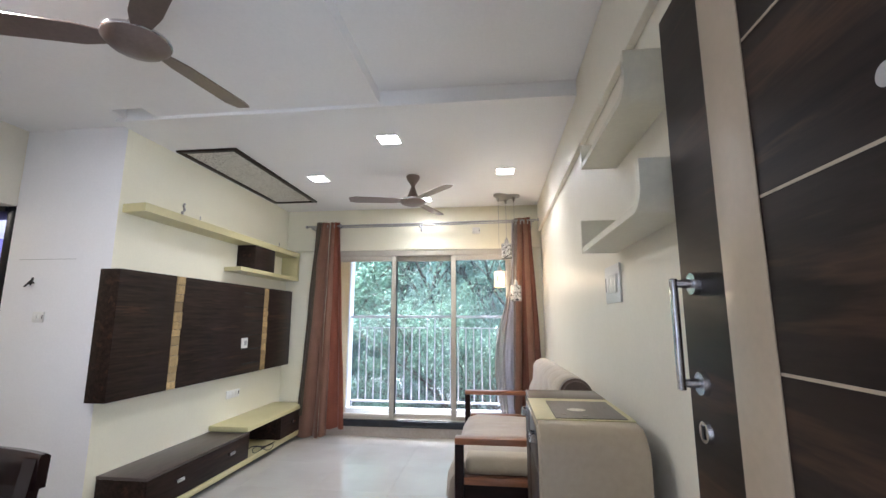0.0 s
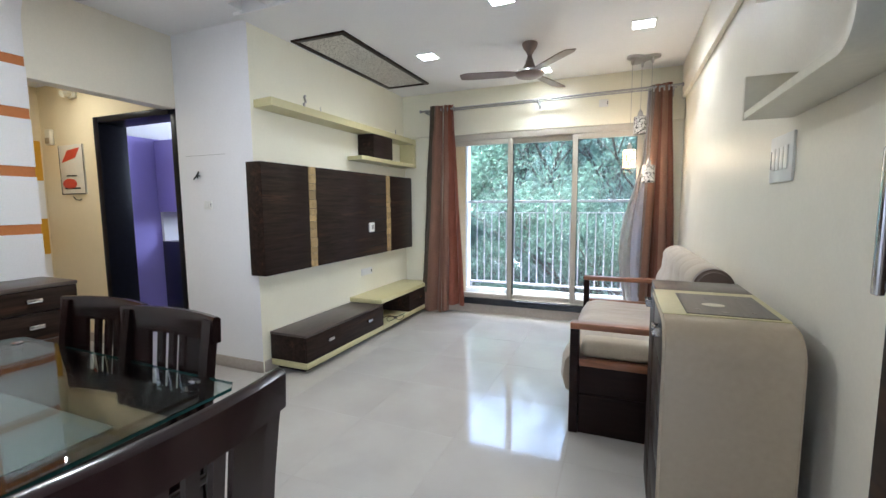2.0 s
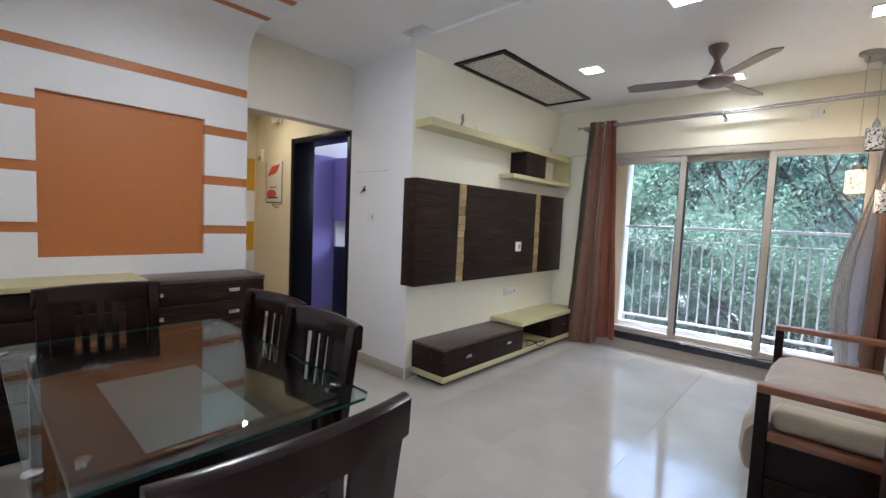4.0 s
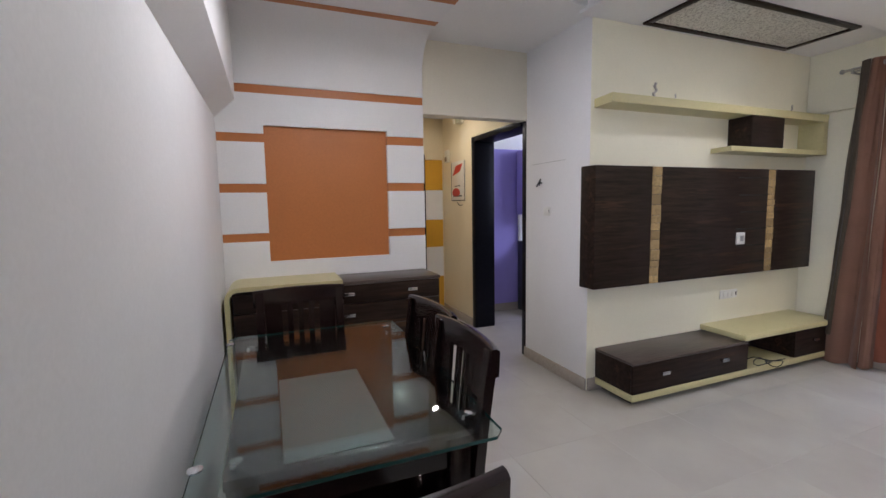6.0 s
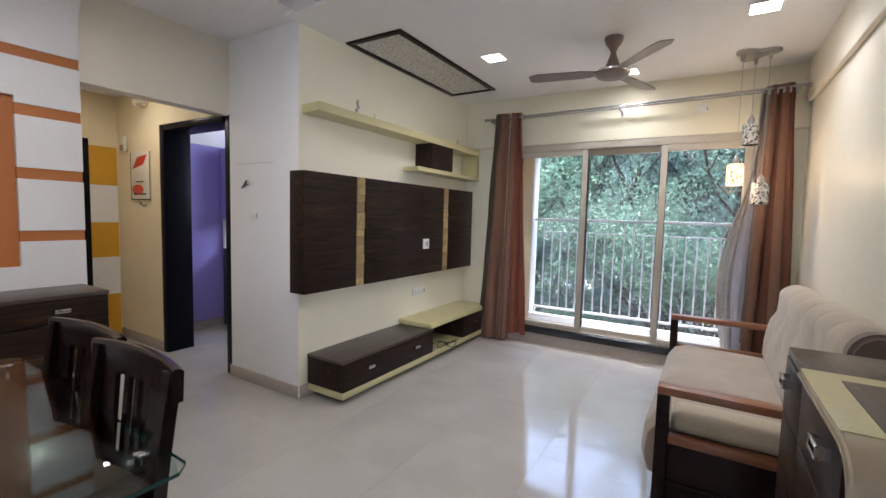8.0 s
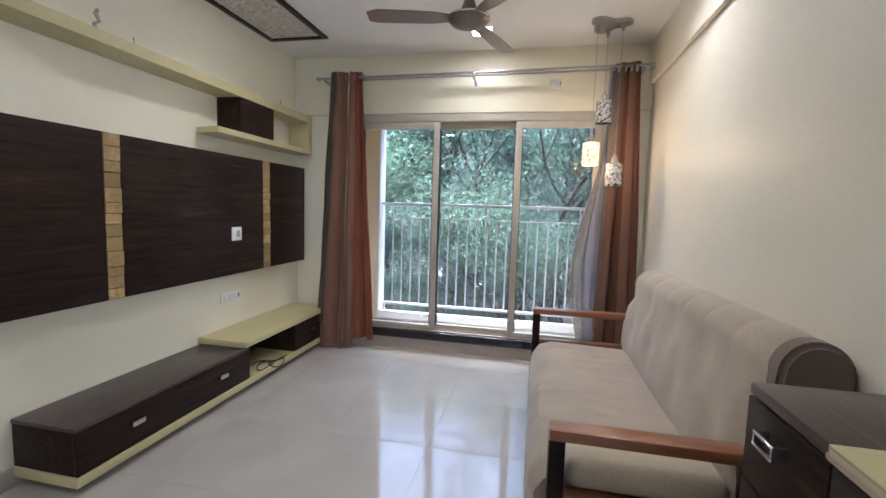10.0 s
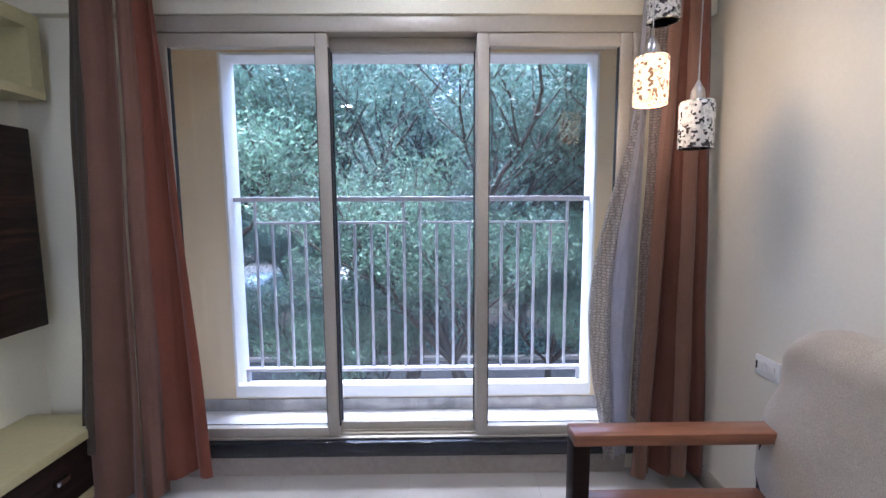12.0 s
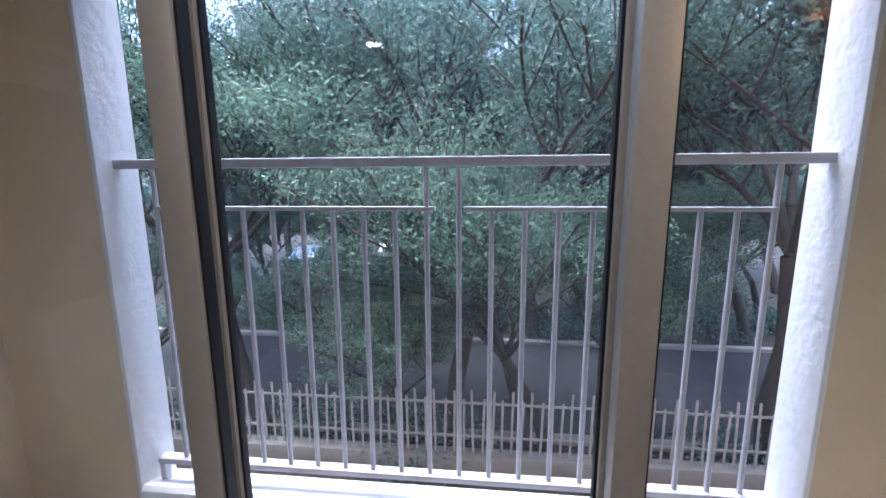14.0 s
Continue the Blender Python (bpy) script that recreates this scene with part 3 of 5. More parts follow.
# ---------- television wall ----------
def tv_panel():
    p = thing("media_wall", (XL, 3.65, 0.783), "dark wenge laminate wall panel with two golden stone strips", "wall panel")
    xf, z0, z1 = -2.185, 0.783, 1.622
    for ya, yb in ((2.455, 2.961), (3.056, 4.231), (4.326, 4.85)):
        part("board", block(XL, ya, z0, xf, yb, z1, 0.003), LAM_Y, p)
    random.seed(4)
    for ya, yb, n in ((2.962, 3.055, 13), (4.232, 4.325, 15)):
        strip = part("stone_strip", block(XL, ya, z0, xf - 0.012, yb, z1), GASKET, p, "dark backing of a stone strip")
        z = z0
        for i in range(n):
            h = (z1 - z0) / n * random.uniform(0.75, 1.25) if i < n - 1 else z1 - z
            h = min(h, z1 - z)
            if h > 0.01:
                part("stone", block(xf - 0.014, ya + 0.003, z + 0.0015, xf + random.uniform(-0.004, 0.004), yb - 0.003, z + h - 0.0015, 0.002, 1), STONE, strip)
            z += h
    for k in range(6):
        zz = 0.87 + 0.135 * k
        part("slot", block(xf - 0.001, 3.90 - 0.02 * (k % 3), zz, xf + 0.0015, 4.229, zz + 0.012), GASKET, p, "dark grooved slot")
    s = part("socket_plate", block(xf, 3.865, 1.025, xf + 0.012, 3.96, 1.12, 0.004), PLASTIC, p, "white socket plate")
    part("socket", block(xf + 0.012, 3.90, 1.05, xf + 0.0145, 3.94, 1.095, 0.002), STEEL, s)
    part("switch", block(xf + 0.012, 3.875, 1.05, xf + 0.015, 3.893, 1.095, 0.002), PLASTIC, s)


def wall_shelf():
    p = thing("wall_shelf", (XL, 3.8, 1.755), "pale olive floating shelf with a dark box compartment", "shelf")
    xf = -2.135
    part("upper_board", extrude([(XL, 2.56), (xf, 2.535), (xf, 4.89), (XL, 4.89)], "z", 2.025, 2.083), LIME, p)
    part("lower_board", extrude([(XL, 3.73), (xf, 3.69), (xf, 4.89), (XL, 4.89)], "z", 1.747, 1.785), LIME, p)
    part("end_board", block(XL, 4.83, 1.785, xf, 4.89, 2.025, 0.002), LIME, p)
    part("box", block(XL, 3.92, 1.7855, xf - 0.008, 4.31, 2.0245, 0.003), LAM_Y, p, "dark wenge box")
    part("box_door", block(xf - 0.008, 3.923, 1.79, xf - 0.002, 4.305, 2.02, 0.002), LAM_Y, p, "dark wenge box door")


def tv_unit():
    u = thing("television_unit", (XL, 3.7, 0), "low dark wenge television unit on a pale olive base", "tv unit")
    xf, ya, yb = -1.97, 2.605, 4.86
    part("plinth", block(XL + 0.02, ya + 0.06, 0, xf - 0.07, yb - 0.02, 0.045), BLACK, u)
    part("base_board", block(XL, ya, 0.045, xf, yb, 0.092, 0.003), LIME, u, "pale olive base board")
    part("body", block(XL, ya + 0.008, 0.092, xf - 0.022, 3.755, 0.292, 0.002), LAM_Y, u)
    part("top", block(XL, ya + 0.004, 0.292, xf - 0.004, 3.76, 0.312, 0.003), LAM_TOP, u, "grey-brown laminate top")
    d = part("drawer", block(xf - 0.022, ya + 0.006, 0.094, xf - 0.002, 3.757, 0.29, 0.002), LAM_Y, u)
    for k in (2.89, 3.485):
        h = block(xf - 0.002, k - 0.035, 0.203, xf + 0.022, k - 0.03, 0.223)
        cuboid(h, xf - 0.002, k + 0.03, 0.203, xf + 0.022, k + 0.035, 0.223)
        cuboid(h, xf + 0.016, k - 0.035, 0.20, xf + 0.024, k + 0.035, 0.226, 0.002)
        part("handle", h, CHROME, d, "square chrome handle")
    part("raised_top", block(XL, 3.70, 0.322, xf + 0.015, yb, 0.362, 0.003), LIME, u, "pale olive raised top")
    part("riser", block(XL, 3.72, 0.312, xf - 0.03, 3.755, 0.322), LIME, u)
    part("niche_back", block(XL, 3.757, 0.092, XL + 0.012, yb, 0.322), LAM_Y, u)
    part("cupboard", block(XL + 0.013, 4.33, 0.0925, xf - 0.02, yb - 0.004, 0.3215, 0.002), LAM_Y, u)
    d = part("cupboard_door", block(xf - 0.02, 4.332, 0.095, xf - 0.002, yb - 0.006, 0.319, 0.002), LAM_Y, u)
    part("handle", block(xf - 0.002, 4.56, 0.21, xf + 0.02, 4.62, 0.23, 0.003), CHROME, d, "square chrome handle")
    pts = [(-2.02 - 0.06 * math.cos(a * 0.55) + 0.004 * a, 3.92 + 0.10 * math.sin(a * 0.55) + 0.006 * a, 0.1 + 0.012 * (1 + math.sin(a * 1.3))) for a in range(26)]
    single("coiled_cable", tube(pts, 0.004), CABLE, "black coiled cable lying in the open niche", "cable")


tv_panel()
wall_shelf()
tv_unit()


def plate(name, centre, size, axis, label, n):
    """Wall plate with n small rockers; axis: the way that it faces."""
    x, y, z = centre
    w, h = size
    t = thing(name, centre, label, "switch plate")
    sx = {"+x": (1, 0), "-x": (-1, 0), "-y": (0, -1)}[axis]

    def slab(u0, u1, v0, v1, d0, d1, bev):
        if sx[0]:
            return block(x + sx[0] * d0, y + u0, z + v0, x + sx[0] * d1, y + u1, z + v1, bev)
        return block(x + u0, y + sx[1] * d0, z + v0, x + u1, y + sx[1] * d1, z + v1, bev)
    part("cover", slab(-w / 2, w / 2, -h / 2, h / 2, 0.0005, 0.010, 0.004), PLASTIC, t)
    for i in range(n):
        u = -w * 0.36 + w * 0.72 * (i + 0.5) / n
        part("rocker", slab(u - w * 0.3 / n, u + w * 0.3 / n, -h * 0.24, h * 0.24, 0.010, 0.0145, 0.002), PLASTIC, t)
    part("socket", slab(w * 0.38, w * 0.45, -h * 0.2, h * 0.2, 0.010, 0.0115, 0.001), BLACKPL, t)


plate("socket_panel", (XL, 4.02, 0.585), (0.21, 0.075), "+x", "white wide socket plate on the cream wall", 3)
plate("switch_panel", (XR, 2.0, 1.46), (0.24, 0.17), "-x", "white eight-way switch plate on the off-white wall", 4)
plate("socket_panel", (0.005, YW - 0.04, 2.33), (0.09, 0.075), "-y", "small white socket plate above the balcony door", 2)
plate("socket_panel", (XR, 4.50, 0.69), (0.12, 0.075), "-x", "small white socket plate beside the curtain", 2)
plate("switch_panel", (-2.82, YP, 1.31), (0.085, 0.07), "-y", "painted-over white switch plate on the wall end", 2)

single("wire_stub", tube([(-2.90, YP, 1.54), (-2.885, YP - 0.04, 1.545), (-2.87, YP - 0.045, 1.52), (-2.875, YP - 0.03, 1.57), (-2.86, YP - 0.05, 1.55), (-2.93, YP - 0.03, 1.515), (-2.95, YP - 0.01, 1.52)], 0.006), CABLE, "black tangled wire stub sticking out of the wall", "wire")
single("pencil_line", block(-3.04, YP - 0.002, 1.698, -2.60, YP - 0.0005, 1.7015), STEEL, "thin grey scratch line across the white wall", "scratch")


def shelf_trinket(x, y, z, s):
    t = thing("wire_figurine", (x, y, z), "tiny dark wire figurine standing on the shelf", "ornament", "shelf ornaments")
    part("base", block(x - 0.012 * s, y - 0.03 * s, z, x + 0.012 * s, y + 0.03 * s, z + 0.006, 0.002), BLACKPL, t)
    part("figure", tube([(x, y - 0.01 * s, z + 0.006), (x, y - 0.02 * s, z + 0.04 * s), (x, y + 0.006 * s, z + 0.06 * s), (x, y - 0.012 * s, z + 0.09 * s), (x, y, z + 0.11 * s)], 0.009 * s), STEEL, t)


shelf_trinket(-2.20, 2.98, 2.083, 1.0)
shelf_trinket(-2.19, 3.16, 2.083, 0.45)
shelf_trinket(-2.20, 4.50, 2.083, 0.6)


def ceiling_grille():
    g = thing("ceiling_panel", (-2.03, 3.71, ZC), "dark framed ceiling panel printed with pale scrolls", "ceiling panel")
    x0, x1, y0, y1 = -2.285, -1.775, 2.93, 4.495
    part("infill", block(x0 + 0.03, y0 + 0.03, ZC - 0.006, x1 - 0.03, y1 - 0.03, ZC + 0.001), PATTERN, g, "grey board printed with scrolls")
    f = block(x0, y0, ZC - 0.016, x0 + 0.045, y1, ZC + 0.001, 0.003)
    cuboid(f, x1 - 0.045, y0, ZC - 0.016, x1, y1, ZC + 0.001, 0.003)
    cuboid(f, x0 + 0.045, y0, ZC - 0.016, x1 - 0.045, y0 + 0.045, ZC + 0.001, 0.003)
    cuboid(f, x0 + 0.045, y1 - 0.045, ZC - 0.016, x1 - 0.045, y1, ZC + 0.001, 0.003)
    part("frame", f, LAM_Y, g, "dark wenge frame")


ceiling_grille()


def downlight(x, y, ZC):
    d = thing("ceiling_light", (x, y, ZC), "lit square recessed ceiling light with a white rim", "ceiling light", "square ceiling lights")
    s = 0.085
    f = block(x - s, y - s, ZC - 0.008, x - s + 0.012, y + s, ZC + 0.001, 0.002)
    cuboid(f, x + s - 0.012, y - s, ZC - 0.008, x + s, y + s, ZC + 0.001, 0.002)
    cuboid(f, x - s + 0.012, y - s, ZC - 0.008, x + s - 0.012, y - s + 0.012, ZC + 0.001, 0.002)
    cuboid(f, x - s + 0.012, y + s - 0.012, ZC - 0.008, x + s - 0.012, y + s, ZC + 0.001, 0.002)
    part("rim", f, PLASTIC, d)
    part("diffuser", block(x - s + 0.012, y - s + 0.012, ZC - 0.004, x + s - 0.012, y + s - 0.012, ZC + 0.001), LEDMAT, d, "glowing white diffuser")


for lx, ly in LED_SPOTS:
    downlight(lx, ly, ZC)
# fixture modelled for the added dining light, same as the living room ones
for lx, ly in ASSUMED_DINING_SPOTS:
    downlight(lx, ly, 2.64)


def ceiling_fan(x, y, zc, turn):
    f = thing("ceiling_fan", (x, y, zc), "brown metallic three-blade ceiling fan", "ceiling fan", "ceiling fans")
    part("canopy", lathe([(0.062, zc), (0.065, zc - 0.012), (0.055, zc - 0.04), (0.03, zc - 0.075), (0.018, zc - 0.10)], x, y), FANPAINT, f)
    part("stem", lathe([(0.018, zc - 0.10), (0.022, zc - 0.12), (0.04, zc - 0.17), (0.06, zc - 0.215)], x, y), FANPAINT, f)
    part("motor", lathe([(0.06, zc - 0.215), (0.10, zc - 0.222), (0.118, zc - 0.235), (0.12, zc - 0.25), (0.10, zc - 0.27), (0.05, zc - 0.285), (0.01, zc - 0.288)], x, y, 36), FANPAINT, f)
    part("trim_ring", lathe([(0.119, zc - 0.232), (0.123, zc - 0.236), (0.123, zc - 0.243), (0.119, zc - 0.247)], x, y, 36), CHROME, f, "chrome trim ring")
    for k in range(3):
        a = turn + k * 2 * math.pi / 3
        m = Matrix.Translation((x, y, zc - 0.238)) @ Matrix.Rotation(a, 4, "Z") @ Matrix.Rotation(radians(9), 4, "X")
        b = extrude([(0.10, -0.035), (0.20, -0.058), (0.52, -0.066), (0.575, -0.05), (0.58, 0.03), (0.52, 0.058), (0.20, 0.05), (0.10, 0.03)], "z", -0.003, 0.003)
        b.transform(m)
        part("blade", b, FANPAINT, f)


ceiling_fan(-0.53, 3.76, ZC, radians(72))
ceiling_fan(-1.195, 1.37, 2.64, radians(200))

# ---------- curtains ----------
def drape(bm, x0t, x1t, x0b, x1b, zt, zb, yc, folds, depth, phase, rows=26, cols=90):
    """One hanging cloth between a top width and a bottom width."""
    grid = []
    for r in range(rows + 1):
        v = r / rows
        line = []
        for c in range(cols + 1):
            u = c / cols
            x = (x0t + (x1t - x0t) * u) * (1 - v) + (x0b + (x1b - x0b) * u) * v
            ph = u * folds * 2 * math.pi + phase + 0.5 * math.sin(3.1 * v + 5 * u)
            y = yc + depth * (0.7 + 0.3 * v) * math.sin(ph) + 0.012 * noise.noise((x * 7, v * 5, phase))
            x += 0.010 * math.cos(ph) + 0.008 * noise.noise((v * 4, u * 9, phase))
            line.append(bm.verts.new((x, y, zt + (zb - zt) * v + 0.006 * math.sin(ph) * v)))
        grid.append(line)
    for a, b in zip(grid, grid[1:]):
        for i in range(cols):
            bm.faces.new((a[i], a[i + 1], b[i + 1], b[i]))
    return bm


def cloth_bm(*args):
    bm = drape(bmesh.new(), *args)
    bmesh.ops.solidify(bm, geom=bm.faces[:], thickness=0.0025)
    return bm


def eyelets(c, xs, y, z):
    for x in xs:
        r = bmesh.new()
        ring = lathe([(0.018, -0.006), (0.028, -0.006), (0.03, 0), (0.028, 0.006), (0.018, 0.006)], 0, 0, 16, r)
        ring.transform(Matrix.Translation((x, y, z)) @ Matrix.Rotation(radians(90), 4, "Y"))
        part("eyelet", ring, STEEL, c, "steel eyelet ring")


ROD_Y, ROD_Z = 4.79, 2.39
left = thing("curtain", (-1.78, 4.86, 0.02), "terracotta curtain with an olive edge, drawn to the side", "curtain", "curtains")
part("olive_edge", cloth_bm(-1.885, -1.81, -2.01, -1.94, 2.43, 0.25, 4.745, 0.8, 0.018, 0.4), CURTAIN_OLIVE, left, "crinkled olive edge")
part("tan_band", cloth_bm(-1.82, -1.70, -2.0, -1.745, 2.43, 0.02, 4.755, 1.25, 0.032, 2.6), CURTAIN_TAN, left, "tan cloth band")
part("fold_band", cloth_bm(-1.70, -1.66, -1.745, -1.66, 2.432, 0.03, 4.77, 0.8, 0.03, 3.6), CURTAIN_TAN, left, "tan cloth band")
# edge next to the glass, with the light through the cloth coloured in
part("drop", cloth_bm(-1.66, -1.60, -1.66, -1.475, 2.435, 0.11, 4.79, 1.1, 0.028, 4.4), CURTAIN_LIT_EDGE, left)
eyelets(left, (-1.82, -1.75, -1.67, -1.60), ROD_Y, ROD_Z)
right = thing("curtain", (0.55, 4.86, 0.02), "brown terracotta curtain with a crinkled grey edge, drawn aside", "curtain", "curtains")
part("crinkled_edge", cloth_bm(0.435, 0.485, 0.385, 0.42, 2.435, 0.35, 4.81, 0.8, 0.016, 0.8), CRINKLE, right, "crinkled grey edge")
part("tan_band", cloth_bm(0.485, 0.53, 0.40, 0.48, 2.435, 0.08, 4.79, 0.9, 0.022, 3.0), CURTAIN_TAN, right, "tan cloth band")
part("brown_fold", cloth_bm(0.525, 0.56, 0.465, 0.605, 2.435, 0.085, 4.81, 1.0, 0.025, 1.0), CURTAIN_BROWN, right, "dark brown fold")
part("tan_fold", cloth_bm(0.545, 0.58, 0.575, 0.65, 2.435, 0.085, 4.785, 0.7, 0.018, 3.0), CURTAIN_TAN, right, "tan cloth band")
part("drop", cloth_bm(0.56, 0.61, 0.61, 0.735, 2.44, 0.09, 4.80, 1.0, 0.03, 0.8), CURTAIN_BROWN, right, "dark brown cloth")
eyelets(right, (0.46, 0.51, 0.55, 0.59), ROD_Y, ROD_Z)


def bulge(z):
    """Front edge of the sheer: it swells out at table height and hangs a little further in below."""
    knots = [(0.12, 0.30), (0.32, 0.255), (0.63, 0.20), (0.90, 0.19), (1.20, 0.24), (1.62, 0.37), (1.90, 0.41), (2.44, 0.445)]
    return float(np.interp(z, [k[0] for k in knots], [k[1] for k in knots]))


def hung_sheet(left_of, right_of, y, waves, depth, seed):
    bm, rows, cols, grid = bmesh.new(), 44, 44, []
    for r in range(rows + 1):
        v = r / rows
        z = 2.44 + (0.12 - 2.44) * v
        xl = sum(left_of(z + d) for d in (-0.16, -0.08, 0, 0.08, 0.16)) / 5
        xr = right_of(z)
        line = []
        for c in range(cols + 1):
            u = c / cols
            line.append(bm.verts.new((xl + (xr - xl) * u, y + depth * math.sin(u * waves * 2 * math.pi + v * 2 + seed) + 0.012 * noise.noise((u * 4, v * 6, seed)), z)))
        grid.append(line)
    for p, q in zip(grid, grid[1:]):
        for i in range(cols):
            bm.faces.new((p[i], p[i + 1], q[i + 1], q[i]))
    bmesh.ops.solidify(bm, geom=bm.faces[:], thickness=0.001)
    return bm


def sheer():
    c = thing("sheer_curtain", (0.4, 4.88, 0.12), "grey lattice sheer curtain with a satin strip beside the glass", "curtain", "curtains")
    part("drop", hung_sheet(bulge, lambda z: bulge(z) * 0.45 + 0.43 * 0.55 - 0.01, 4.865, 1.5, 0.016, 3), SHEER, c)
    part("satin_strip", hung_sheet(lambda z: bulge(z) * 0.5 + 0.43 * 0.5 - 0.02, lambda z: 0.455 - 0.02 * (2.44 - z), 4.885, 1.0, 0.012, 1), SATIN, c, "silver grey satin strip")


sheer()


def curtain_rod():
    c = thing("curtain_rod", (-0.65, ROD_Y, ROD_Z), "double steel curtain rod with finials on the beam", "curtain rod")
    part("front_rod", rod((-2.0, ROD_Y, ROD_Z), (0.69, ROD_Y, ROD_Z + 0.02), 0.011), STEEL, c)
    part("back_rod", rod((-1.97, ROD_Y + 0.035, ROD_Z - 0.012), (0.66, ROD_Y + 0.035, ROD_Z + 0.006), 0.007), STEEL, c)
    for x, s in ((-2.0, -1), (0.69, 1)):
        b = bmesh.new()
        bmesh.ops.create_uvsphere(b, u_segments=14, v_segments=10, radius=0.018, matrix=Matrix.Translation((x + s * 0.018, ROD_Y, ROD_Z + (0.02 if s > 0 else 0))))
        part("finial", b, STEEL, c)
    for x in (-1.95, -0.645, 0.63):
        b = block(x - 0.006, ROD_Y - 0.005, ROD_Z - 0.03, x + 0.006, YW - 0.041, ROD_Z - 0.018, 0.002)
        cuboid(b, x - 0.008, ROD_Y - 0.012, ROD_Z - 0.03, x + 0.008, ROD_Y + 0.012, ROD_Z + 0.012, 0.003)
        cuboid(b, x - 0.014, YW - 0.048, ROD_Z - 0.06, x + 0.014, YW - 0.0405, ROD_Z + 0.02, 0.002)
        part("bracket", b, STEEL, c)


curtain_rod()


def pendant_cluster():
    p = thing("pendant_lamp", (0.33, 4.53, ZC), "three mosaic glass pendants, one lit, on a steel canopy", "pendant lamp")
    cx, cy = 0.335, 4.52
    pts = []
    for k in range(36):
        a = 2 * math.pi * k / 36
        r = 0.105 + 0.035 * math.cos(3 * a + 0.6)
        pts.append((cx + r * math.cos(a) * 1.15, cy + r * math.sin(a)))
    b = extrude(pts, "z", ZC - 0.022, ZC)
    part("canopy", b, STEEL, p, "polished steel three-armed canopy")
    for x, y, z, lit in ((0.345, 4.60, 2.03, False), (0.262, 4.50, 1.717, True), (0.427, 4.50, 1.57, False)):
        part("cord", rod((x, y, z + 0.14), (x, y, ZC - 0.02), 0.0022, None, 6), STEEL, p)
        part("cap", lathe([(0.022, z + 0.078), (0.024, z + 0.085), (0.021, z + 0.115), (0.010, z + 0.135), (0.003, z + 0.15)], x, y, 16), STEEL, p, "steel pendant cap")
        part("ferrule", lathe([(0.010, ZC - 0.065), (0.013, ZC - 0.04), (0.016, ZC - 0.022)], x, y, 12), STEEL, p)
        s = lathe([(0.052, z - 0.082), (0.056, z - 0.080), (0.056, z + 0.070), (0.052, z + 0.078), (0.02, z + 0.08), (0.02, z + 0.076), (0.050, z + 0.070), (0.050, z - 0.082)], x, y, 24)
        sh = part("shade", s, CRACKLE_LIT if lit else CRACKLE, p, "glowing mosaic glass shade" if lit else "unlit mosaic glass shade")
        if lit:
            sh.visible_shadow = False


pendant_cluster()

